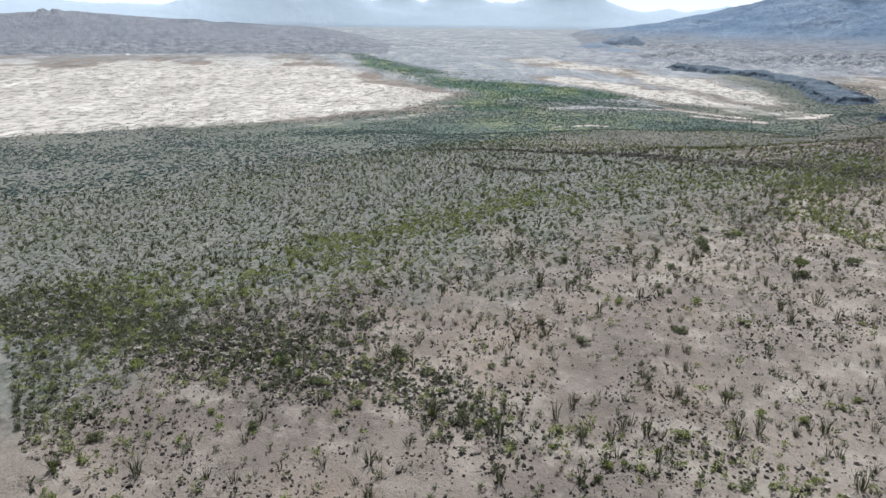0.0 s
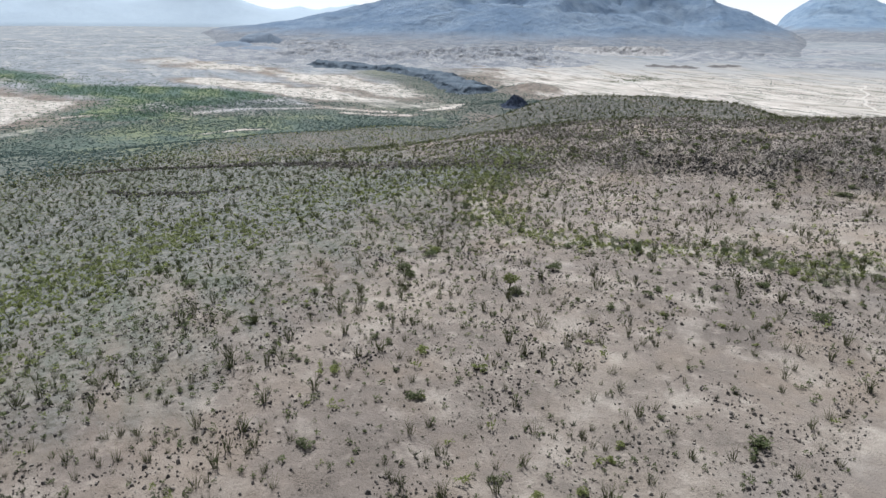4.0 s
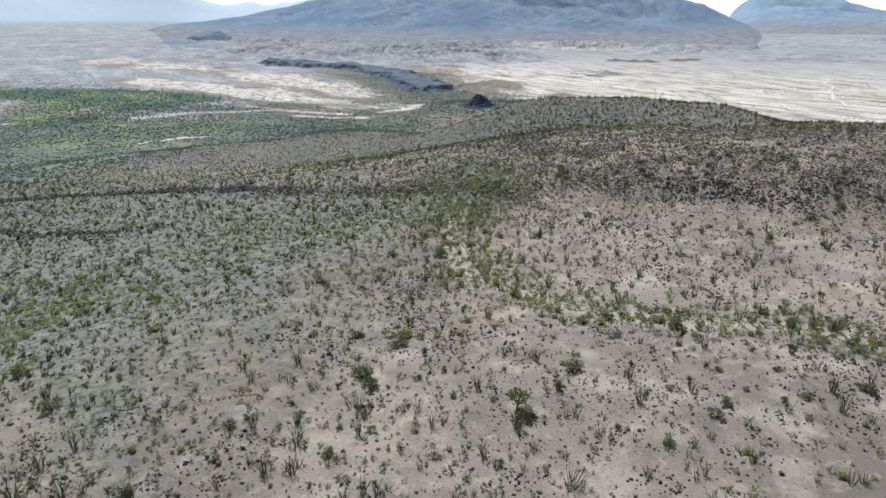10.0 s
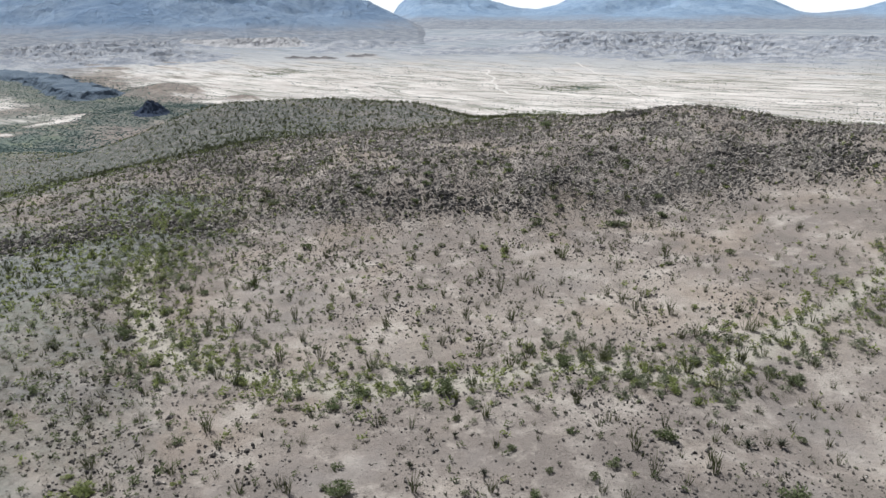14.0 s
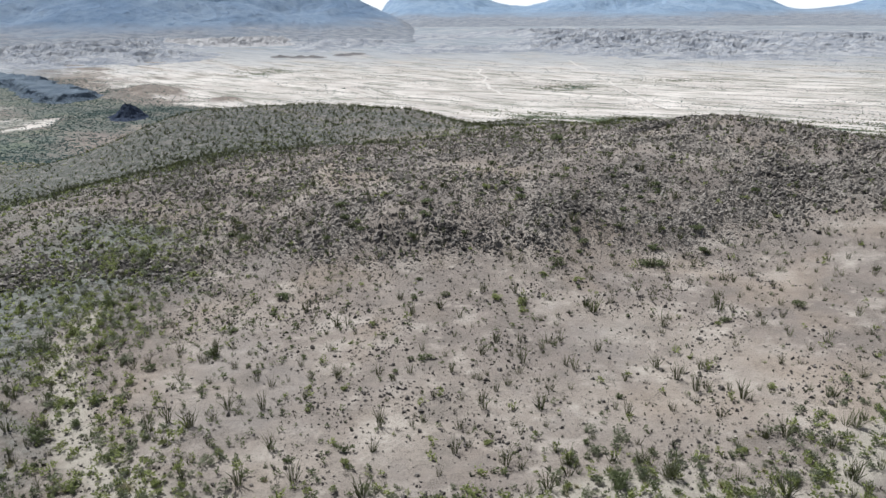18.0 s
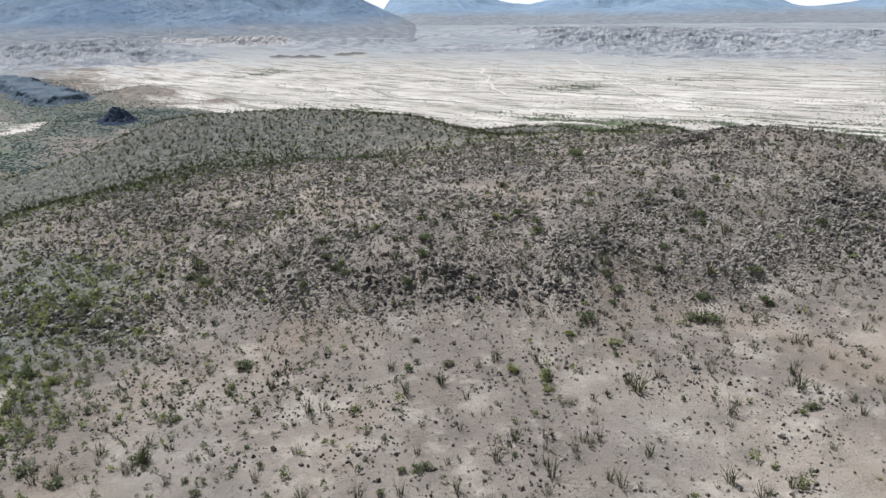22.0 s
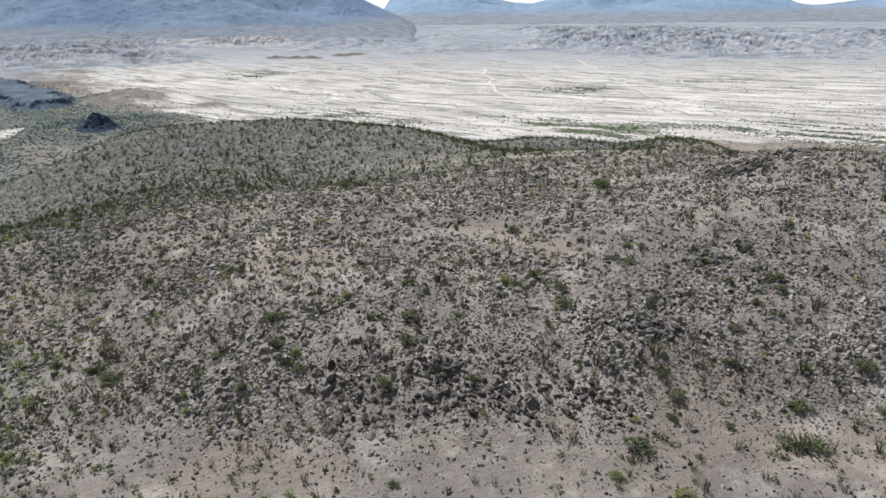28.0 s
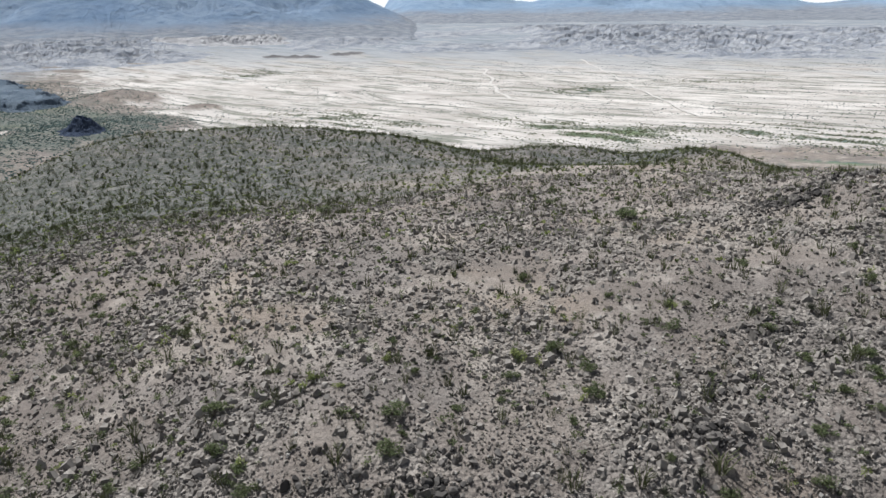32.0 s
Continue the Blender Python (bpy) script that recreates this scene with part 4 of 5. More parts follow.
spread_stuff("dry_scrub", "leafless grey twiggy desert scrub", "shrub", M_DRY, DRY_LIGHT, DRY_FAR, px, py, sz, 13)
px, py = scatter(13000, d_tussock, 204, -135, 60, -26, 300)
sz = 0.2 + np.random.default_rng(4).gamma(1.6, 0.17, len(px))
stuff("lechuguilla_patches", "small dark spiky rosettes dotted over gravel", "agave", M_SPIKE, TUSSOCK, px, py, sz, 14)
px, py = scatter(7600, d_lime, 205)
sz = np.random.default_rng(5).uniform(0.7, 2.0, len(px))
spread_stuff("green_brush", "yellow-green brush along shallow drainage lines", "shrub", M_LIME, CREO_LIGHT, CREO_FAR, px, py, sz, 15)
px, py = scatter(27000, lambda x, y: np.clip(far_hill(x, y) * sigmoid((x + 190) / 20) + 0.8 * sigmoid((-215 - x) / 15) + 0.9 * np.exp(-(near_line(x, y, SWALE) / 22.0) ** 2) + 0.5 * sigmoid((y - 285) / 10) * sigmoid((x + 190) / 20), 0, 1), 216, -330, 60, -70, 470)
sz = np.random.default_rng(18).uniform(0.35, 0.95, len(px))
LOW_TUFT = shapes(lambda r: tuft(r, 4, 0.7, 0.13, 0.3, 0.25), 8)
stuff("low_tufts", "low grey-green tufts thick over the outer slopes", "shrub", M_TUFT, LOW_TUFT, px, py, sz * 0.8, 26, wide=sz * 1.3)
px, py = scatter(38000, d_stone, 206, -190, 80, -14, 345)
sz = np.random.default_rng(6).gamma(2.2, 0.16, len(px)) + 0.16
stuff("loose_stones", "loose dark weathered stones littering the hill", "stones", M_ROCK, STONES, px, py, np.minimum(sz, 1.2) * (0.5 + 0.6 * np.clip(hill_at(px, py) + np.exp(-(np.minimum(near_line(px, py, WASH_DARK), near_line(px, py, LEDGE)) / 8.0) ** 2), 0, 1)), 16, sink=0.05)
px, py = scatter(9000, lambda x, y: 0.7 * hill_at(x, y) * clump(x, y, 8, 73) + 0.06, 207, -140, 80, -14, 345)
sz = np.random.default_rng(8).gamma(2.0, 0.09, len(px)) + 0.12
stuff("pale_stones", "pale tan stones between darker rubble", "stones", M_ROCK_PALE, STONES, px, py, np.minimum(sz, 1.0) * (0.5 + 0.5 * hill_at(px, py)), 17, sink=0.05)


def d_rubble(x, y):
    """Broken ledges and block heaps across the stony hill."""
    ledge = np.clip(1.1 - 5.5 * np.abs(fbm(x / 26, y / 11, 3, 97)), 0, 1) + np.clip(-0.2 + 3.0 * fbm(x / 5, y / 3.5, 2, 91), 0, 1)
    return np.clip((0.1 + 1.0 * ledge) * hill_at(x, y) * (1 - 0.75 * far_hill(x, y)) + 0.9 * np.exp(-((y - FOOT_Y + 2 - 0.04 * (x + 40)) / 4) ** 2) * np.clip(0.45 + 2 * fbm(x / 8, y / 8, 2, 99), 0, 1) * hill_at(x, y + 9), 0, 1)


def lump(r):
    """A rounded broken stone without its buried underside."""
    bm = bmesh.new()
    bmesh.ops.create_icosphere(bm, subdivisions=1, radius=0.5)
    v = np.array([q.co[:] for q in bm.verts])
    f = np.array([[q.index for q in p.verts] for p in bm.faces])
    bm.free()
    for k in range(4):
        q = r.normal(size=3)
        q /= np.linalg.norm(q)
        v = v - np.maximum(v @ q - r.uniform(0.22, 0.4), 0)[:, None] * q
    v = v + r.normal(0, 0.075, v.shape)
    f = f[(v[f][:, :, 2] > -0.22).any(axis=1)]
    return v * np.array([1, r.uniform(0.6, 0.95), r.uniform(0.75, 1.1)]) + np.array([0, 0, 0.2]), f


LUMPS = [lump(np.random.default_rng(350 + k)) for k in range(10)]
px, py = scatter(30000, d_rubble, 208, -140, 80, 222, 345)
sz = np.random.default_rng(9).gamma(2.2, 0.10, len(px)) + 0.16
stuff("block_rubble", "angular grey-brown blocks heaped in broken ledges", "stones", M_BLOCK, LUMPS, px, py, np.minimum(sz, 0.95), 18, sink=0.1, tilt=0.08)


def d_outcrop(x, y):
    """Dark rock ledges that break the surface."""
    d = np.exp(-((near_line(x, y, OUTCROP) + 2.5 * fbm(x / 6, y / 6, 3, 87)) / 2.0) ** 2) + 0.9 * np.exp(-((np.minimum(near_line(x, y, SHELF_A), near_line(x, y, LEDGE)) + 3 * fbm(x / 9, y / 9, 3, 86)) / 2.6) ** 2) + 0.5 * np.exp(-((near_line(x, y, SHELF_B) + 4 * fbm(x / 9, y / 9, 3, 86)) / 2.4) ** 2) + 0.8 * np.exp(-((near_line(x, y, RIM) + 3 * fbm(x / 9, y / 9, 3, 88)) / 2.2) ** 2)
    for cx_, cy_ in ((-54, 231.5), (-49, 232.5), (-46, 230), (-41.5, 231.5), (-37, 231), (-62, 236), (-34, 241), (-31, 240), (-52, 238), (-55, 235), (-20, 254), (-26, 247)):
        d = d + 1.5 * np.exp(-((x - cx_) / 2.6) ** 2 - ((y - cy_) / 1.3) ** 2)
    for cx_, cy_ in [(14, 255), (33, 271), (37, 257), (34, 242), (18, 243)]:
        d = d + 0.35 * np.exp(-((x - cx_) / 11) ** 2 - ((y - cy_) / 7) ** 2)
    return np.clip(d * np.clip(0.35 + 2.2 * fbm(x / 9, y / 9, 2, 89), 0.12, 1), 0, 1)


px, py = scatter(10500, d_outcrop, 211, -300, 60, 60, 330)
sz = np.random.default_rng(13).gamma(2.4, 0.16, len(px)) + 0.25
stuff("outcrop_blocks", "dark jagged blocks of a broken lava outcrop", "stones", M_DARK_BLOCK, LUMPS, px, py, np.minimum(sz, 1.7), 21, sink=0.1, tilt=0.1)


px, py = scatter(13000, lambda x, y: np.clip(0.15 + 0.9 * clump(x, y, 5, 101), 0, 1) * sigmoid((y - 227) / 2) * sigmoid((258 - y) / 5), 212, -100, 10, 222, 268)
sz = np.random.default_rng(14).uniform(0.12, 0.36, len(px))
stuff("hill_gravel", "small broken stones thick over the hill foot", "stones", M_BLOCK, STONES, px, py, sz, 22, sink=0.0)


px, py = scatter(16000, lambda x, y: np.clip(0.03 + 1.6 * clump(x, y, 7, 103) ** 4, 0, 1), 213, -118, 0, -20, 226)
sz = 0.1 + np.random.default_rng(15).gamma(2.0, 0.08, len(px))
stuff("dark_pebbles", "small dark stones sprinkled over gravel", "stones", M_ROCK_DARK, STONES, px, py, sz, 23, sink=0.0)


def d_thicket(x, y):
    return np.clip(np.exp(-((near_line(x, y, WASH_MAIN) - 4) / 4.0) ** 2) * (0.2 + 0.8 * clump(x, y, 12, 65)) + 0.25 * np.exp(-(near_line(x, y, WASH_DARK[:9]) / 6.0) ** 2) + 0.35 * olive_at(x, y) + 0.6 * np.exp(-((x + 101) / 9) ** 2 - ((y - 217) / 12) ** 2) + 0.25 * np.exp(-(near_line(x, y, LEDGE) / 6.0) ** 2), 0, 1)


px, py = scatter(480, d_thicket, 209, -150, 60, -10, 240)
sz = np.random.default_rng(10).uniform(0.9, 2.4, len(px))
THICK = shapes(lambda r: mound(r, 90, 0.8, 0.14, 0.03, 6), 8)
stuff("wash_thicket", "sage-green bushes crowding a dry wash", "shrub", M_SAGE, THICK, px, py, sz * 0.85, 19, wide=sz)

def d_band(x, y):
    """Thick dark brush in and above the stony band of the south-west slope."""
    d = near_line(x, y, WASH_DARK[:10])
    up = np.exp(-(near_line(x, y - 9, WASH_DARK[:6]) / 12.0) ** 2)
    return np.clip((np.exp(-(d / 5.5) ** 2) + 0.8 * up) * (0.35 + 0.65 * clump(x, y, 7, 77)) + 0.7 * np.exp(-((x + 92) / 16) ** 2 - ((y + 4) / 9) ** 2), 0, 1)


px, py = scatter(2300, d_band, 214, -175, -50, -26, 70)
sz = np.random.default_rng(16).uniform(0.6, 1.7, len(px))
stuff("band_brush", "dense dark olive brush filling a stony hollow", "shrub", M_DUSK, CREO_LIGHT, px, py, sz * 0.8, 24, wide=sz)
px, py = scatter(2600, d_band, 215, -175, -50, -26, 70)
sz = np.random.default_rng(17).gamma(2.2, 0.12, len(px)) + 0.2
stuff("band_stones", "dark blocky stones lying thick in a hollow", "stones", M_DARK_BLOCK, LUMPS, px, py, np.minimum(sz, 1.0), 25, sink=0.1)

px, py = scatter(800, lambda x, y: np.exp(-((near_line(x, y, GREEN_BELT) + 18 * fbm(x / 18, y / 18, 3, 69)) / 13) ** 2) * (0.12 + 0.88 * clump(x, y, 9, 75)), 210, -230, -60, -30, 160)
sz = np.random.default_rng(12).uniform(0.9, 2.3, len(px))
stuff("belt_brush", "bright yellow-green brush along a damp slope line", "shrub", M_LIME, CREO_LIGHT, px, py, sz * 0.85, 20, wide=sz)

# ---- single plants and boulders along the flight line ----
LIME_SOUTH = [
    (-97.8, 15.2, 3.5), (-78.9, 19.6, 1.7), (-86.1, 23.2, 2.1), (-70.0, 34.5, 2.4), (-60.3, 47.8, 1.4), (-52.9, 52.2, 1.6),
    (-44.7, 63.4, 2.9), (-116.9, 66.0, 2.2), (-31.9, 70.2, 1.9), (-42.8, 76.6, 2.2), (-39.1, 79.8, 2.2), (-38.5, 86.2, 2.2),
    (-75.5, 86.2, 2.6), (-38.3, 89.9, 2.0), (-59.4, 96.9, 2.9), (-68.2, 97.1, 2.9), (-103.5, 100.5, 2.0), (-97.8, 102.2, 1.7),
    (-48.8, 111.9, 1.7), (-125.5, 116.1, 2.2), (-27.4, 123.3, 1.4),
]
LIME_MIDDLE = [
    (-32.9, 127.4, 2.0), (-41.9, 127.9, 1.7), (-131.4, 130.3, 3.5), (-155.3, 135.1, 4.2), (-89.9, 138.2, 4.0), (-80.4, 138.9, 1.5),
    (-92.1, 140.4, 1.8), (-115.3, 155.0, 2.4), (-25.7, 158.3, 3.9), (-79.5, 160.1, 2.7), (-24.7, 160.9, 2.9), (-76.3, 162.9, 1.8),
    (-25.2, 164.2, 1.9), (-93.4, 166.4, 2.8), (-84.2, 166.4, 2.2), (-22.9, 170.9, 1.9), (-50.2, 172.9, 1.7), (-98.5, 174.1, 1.5),
    (-101.9, 183.0, 2.4), (-14.2, 183.8, 1.9), (-67.4, 184.4, 1.8),
]
LIME_NORTH = [
    (-72.1, 184.5, 1.5), (-65.9, 204.3, 1.7), (-42.6, 207.7, 2.5), (-42.0, 211.1, 2.8), (-46.6, 212.4, 2.8), (-106.3, 212.8, 3.4),
    (-31.9, 218.2, 2.4), (-37.6, 220.5, 2.3), (-34.1, 228.4, 1.5), (-23.9, 231.7, 1.4), (-82.7, 232.1, 1.7), (-83.8, 234.5, 1.7),
    (-93.9, 237.5, 1.6), (-10.7, 238.2, 1.5), (-89.1, 241.4, 1.4), (-63.8, 247.2, 1.7), (-46.0, 252.3, 2.3), (-59.3, 252.4, 1.8),
    (-74.9, 279.9, 2.4),
]
GREEN_SOUTH = [
    (-80.9, 7.0, 2.5), (-72.3, 22.5, 2.6), (-86.9, 31.8, 3.3), (-78.2, 33.3, 2.6), (-72.5, 46.4, 2.3), (-80.8, 46.4, 3.1),
    (-50.8, 49.6, 1.3), (-68.4, 70.9, 2.9), (-63.5, 86.8, 3.2), (-97.6, 93.6, 2.8), (-76.4, 97.1, 2.2), (-24.2, 97.1, 4.2),
    (-123.1, 104.8, 4.2), (-106.5, 106.0, 1.9), (-82.6, 108.0, 2.6), (-96.6, 108.3, 2.3), (-139.8, 111.7, 4.1), (-86.5, 122.0, 4.0),
    (-65.9, 124.1, 3.1), (-88.1, 124.1, 4.2), (-49.6, 125.3, 2.4), (-45.6, 133.6, 2.6), (-89.0, 134.6, 4.2), (-96.1, 135.3, 2.4),
    (-63.6, 136.8, 3.8), (-44.8, 137.1, 2.7),
]
GREEN_MIDDLE = [
    (-19.3, 138.4, 4.2), (-36.0, 142.6, 2.0), (-28.9, 147.7, 3.6), (-39.2, 148.5, 1.8), (-113.3, 152.9, 2.2), (-66.6, 154.8, 3.2),
    (-53.4, 157.5, 4.2), (-63.6, 157.8, 3.3), (-106.1, 159.1, 2.6), (-9.1, 160.7, 3.4), (-30.1, 162.0, 3.0), (-37.7, 165.6, 4.1),
    (-71.7, 169.9, 1.7), (-91.3, 170.7, 2.3), (-101.5, 176.3, 4.1), (-98.5, 178.4, 2.3), (-94.9, 191.9, 2.3), (-57.6, 192.8, 2.2),
    (-88.1, 195.9, 2.9), (-113.6, 198.5, 3.6), (-13.1, 202.0, 2.5), (-86.9, 203.3, 2.4), (-1.0, 204.8, 2.9), (-59.5, 213.8, 2.1),
    (-54.6, 214.3, 2.1), (-82.3, 216.0, 3.3),
]
GREEN_NORTH = [
    (-111.3, 216.1, 3.9), (-59.1, 220.7, 1.7), (-34.6, 224.1, 3.6), (-29.9, 229.1, 2.3), (-15.4, 230.7, 3.4), (-28.6, 231.8, 2.6),
    (-60.4, 233.7, 2.9), (-21.2, 235.9, 2.6), (-34.1, 237.3, 1.6), (-83.1, 237.9, 1.9), (-71.3, 238.5, 2.1), (-81.5, 240.5, 2.1),
    (-97.2, 240.7, 2.4), (-18.9, 240.9, 2.7), (-58.0, 242.9, 3.3), (-75.6, 245.0, 3.1), (-46.6, 249.1, 2.3), (-38.5, 249.9, 2.7),
    (-16.3, 250.6, 2.5), (-59.3, 255.7, 1.9), (-28.3, 256.7, 2.6), (-27.1, 261.3, 2.3), (-99.3, 271.8, 3.0), (-101.3, 276.1, 3.2),
    (-75.5, 313.9, 3.9),
]
OCOTILLO_SOUTH = [
    (-76.5, 2.3, 1.9), (-71.2, 9.5, 2.3), (-58.7, 30.4, 1.9), (-63.1, 41.5, 1.9), (-60.2, 43.9, 2.1), (-78.6, 44.9, 2.7),
    (-55.9, 45.8, 2.0), (-44.2, 47.3, 2.3), (-57.0, 49.7, 1.9), (-50.3, 53.2, 1.6), (-55.1, 53.6, 1.7), (-48.0, 55.5, 1.5),
    (-56.1, 57.3, 1.7), (-42.8, 57.4, 1.9), (-49.2, 58.7, 1.9), (-47.1, 60.5, 2.1), (-74.0, 63.2, 2.0), (-82.0, 68.1, 1.9),
    (-41.2, 69.5, 2.0), (-76.2, 69.6, 2.4), (-40.6, 72.6, 1.8), (-28.8, 72.8, 2.2), (-78.6, 75.8, 2.1), (-59.8, 79.3, 1.4),
    (-36.6, 79.7, 2.4), (-89.0, 80.8, 2.4), (-46.4, 81.1, 1.6), (-75.0, 81.1, 2.1), (-91.7, 83.0, 2.5), (-108.4, 89.6, 2.5),
]
OCOTILLO_MIDDLE = [
    (-87.5, 91.0, 2.5), (-73.5, 94.0, 2.4), (-110.6, 94.3, 2.3), (-81.0, 95.9, 2.1), (-110.5, 98.5, 2.1), (-76.4, 101.6, 1.3),
    (-86.6, 102.2, 2.0), (-59.5, 106.9, 2.1), (-86.7, 107.9, 1.7), (-51.3, 109.0, 1.7), (-81.7, 112.6, 1.7), (-57.4, 113.9, 2.2),
    (-67.4, 114.8, 1.8), (-44.3, 116.3, 1.5), (-101.9, 118.5, 2.0), (-65.7, 121.0, 2.5), (-73.3, 127.4, 1.8), (-63.9, 131.0, 1.6),
    (-68.9, 137.7, 1.5), (-56.5, 137.9, 1.9), (-32.0, 141.3, 1.7), (-25.6, 141.7, 2.0), (-48.8, 151.4, 2.1), (-50.1, 158.2, 1.5),
    (-21.6, 163.5, 2.2), (-63.5, 164.4, 2.7), (-44.9, 164.6, 2.2), (-13.8, 165.7, 2.1), (-76.1, 166.1, 2.5), (-70.6, 166.3, 1.9),
]
OCOTILLO_NORTH = [
    (-31.8, 166.9, 2.2), (-42.0, 169.0, 1.7), (-48.7, 169.0, 2.1), (-34.3, 169.3, 2.2), (-74.1, 171.9, 1.8), (-17.2, 173.4, 1.9),
    (-9.0, 174.2, 2.3), (-62.5, 175.8, 1.6), (-89.0, 176.0, 1.7), (-84.5, 176.8, 2.2), (-87.5, 178.0, 1.7), (-33.3, 178.9, 1.7),
    (-43.5, 180.3, 1.9), (-77.0, 180.6, 1.7), (-18.5, 181.9, 1.8), (-23.4, 184.1, 1.8), (-24.9, 187.1, 1.8), (-37.7, 189.8, 1.8),
    (-26.6, 190.5, 2.0), (-44.4, 191.2, 2.1), (-22.4, 201.6, 1.7), (-12.3, 206.4, 2.5), (-31.7, 207.0, 3.3), (-42.6, 235.0, 1.9),
    (-13.5, 235.0, 1.8), (-29.8, 236.6, 2.9), (-89.3, 236.8, 1.8), (-96.3, 243.1, 2.2), (-83.0, 243.7, 1.8), (-69.6, 245.7, 1.3),
]
DARK_SHRUBS = [
    (-17.6, 225.6, 5.5), (-112.6, 236.6, 4.7), (-58.3, 238.7, 3.4), (-6.9, 229.1, 3.5), (-74.5, 240.3, 3.2), (-29.6, 234.7, 3.1),
    (-93.6, 238.3, 3.7), (-6.3, 235.6, 3.7), (-50.7, 233.2, 2.3), (-10.0, 250.6, 3.3), (-18.4, 255.3, 2.5), (-38.9, 245.3, 3.1),
    (-15.3, 270.4, 2.5), (-70.7, 235.7, 2.6), (-52.1, 244.1, 1.8), (-10.7, 248.1, 2.9), (-14.6, 246.3, 2.5), (-33.6, 263.9, 1.8),
    (-63.1, 243.2, 1.6), (-24.5, 294.5, 5.6),
]
AGAVES = [
    (-16.3, 147.3, 2.6), (-20.2, 146.8, 2.5), (-63.9, 131.4, 1.7), (-35.2, 234.3, 2.2), (-12.5, 257.9, 2.3),
]
STRAW = [
    (-19.5, 160.2, 3.6), (-106.7, 190.8, 2.2), (-86.9, 165.4, 3.5),
]


def part(name, arrays, mat, parent, label=""):
    ob = new(name, big_mesh(name, arrays[0], arrays[1], mat))
    ob.parent = parent
    if label:
        ob["label"] = label
    return ob


def make_ocotillo(r):
    root = new("ocotillo")
    for c in ocotillo_canes(r, int(r.integers(15, 21))):
        part("cane", c, M_CANE, root)
    return tagged(root, "grey-green ocotillo with long whip-like canes on gravel", "shrub", "ocotillos along the flight line")


def make_creosote(r):
    root = new("creosote_bush")
    part("woody_base", joined(twigs(r, 7, 0.5, 0.014)), M_WOOD, root, "dark woody stems")
    part("foliage", joined(mound(r, 360, 0.95, 0.10, 0.019, 7)), M_LEAF, root)
    return tagged(root, "rounded dark green creosote bush standing on gravel", "shrub", "creosote bushes")


def make_lime(r):
    root = new("mesquite_bush")
    part("woody_base", joined(twigs(r, 6, 0.45, 0.016)), M_WOOD, root, "dark woody stems")
    part("foliage", joined(mound(r, 360, 0.85, 0.09, 0.020, 6)), M_LIME, root)
    return tagged(root, "bright yellow-green mesquite bush on grey soil", "shrub", "mesquite bushes")


def make_dark(r):
    root = new("thicket")
    part("woody_base", joined(twigs(r, 4, 0.5, 0.016)), M_WOOD, root, "dark woody stems")
    part("foliage", joined(mound(r, 420, 0.75, 0.09, 0.018, 8)), M_LEAF, root)
    for q in twigs(r, 4, 0.6, 0.012):
        part("dead_twig", q, M_DRY, root, "bare grey twig")
    return tagged(root, "wide dark green thicket among hill rocks", "shrub", "thickets on the hill")


def make_agave(r):
    root = new("sotol")
    part("trunk", tube([(0, 0, -0.1), (0, 0, 0.15), (0, 0, 0.3)], (0.09, 0.07)), M_WOOD, root, "short brown trunk")
    part("rosette", joined([(v + np.array([0, 0, 0.18]), f) for v, f in blades(r, 46, 0.55, 0.022)]), M_SPIKE, root)
    return tagged(root, "spiky grey-green sotol with a round rosette", "succulent", "sotols")


def make_straw(r):
    root = new("bunch_grass")
    part("leaf_tuft", joined(blades(r, 40, 0.45, 0.02)), M_STRAW, root)
    part("seed_head", joined(twigs(r, 10, 0.6, 0.008)), M_STRAW, root)
    return tagged(root, "straw-coloured bunch grass beside a dry wash", "grass", "bunch grass tufts")


def make_boulder(r):
    v, f = stone(r, True)
    ob = new("boulder", big_mesh("boulder", v, f, M_DARK_BLOCK))
    return tagged(ob, "dark weathered lava boulder on the rocky hill foot", "boulder", "boulders of the hill foot")


def settle(x, y, high, wide, turn, lean=0.0, sink=0.03):
    z = float(height(x, y)) - sink * high
    return pose(x, y, z, lean, lean * 0.5, turn) @ Matrix.Diagonal((wide, wide, high, 1))


def set_out(make, places, variants, seed, sink=0.03):
    """Build some and copy them to all the places: x, y, height, width."""
    r = np.random.default_rng(seed)
    made = []
    for k, (x, y, high, wide) in enumerate(places):
        m = settle(x, y, high, wide, r.uniform(0, 360), r.uniform(-5, 5), sink)
        if k < variants:
            ob = make(np.random.default_rng(seed * 50 + k))
            ob.matrix_basis = m
            made.append(ob)
        else:
            src = made[k % variants]
            ob = copy_thing(src, Matrix())
            ob.matrix_basis = m


def corridor(count, density, seed, x0=-112, x1=-8, y0=40, y1=262):
    return scatter(count, density, seed, x0, x1, y0, y1)


rr_ = np.random.default_rng(77)
spots = [(x, y, rr_.uniform(2.2, 3.2), w * 1.15) for x, y, w in OCOTILLO_SOUTH + OCOTILLO_MIDDLE + OCOTILLO_NORTH]
ex, ey = corridor(170, lambda x, y: d_ocotillo(x, y) + 0.1, 401)
spots += [(x, y, h, h * rr_.uniform(0.7, 1.1)) for x, y, h in zip(ex, ey, rr_.uniform(1.2, 2.7, len(ex)))]
set_out(make_ocotillo, spots, 9, 3)
spots = [(x, y, w * rr_.uniform(0.42, 0.62), w) for x, y, w in GREEN_SOUTH + GREEN_MIDDLE + GREEN_NORTH]
ex, ey = corridor(250, lambda x, y: d_creosote(x, y) * 0.8 + 0.1, 402)
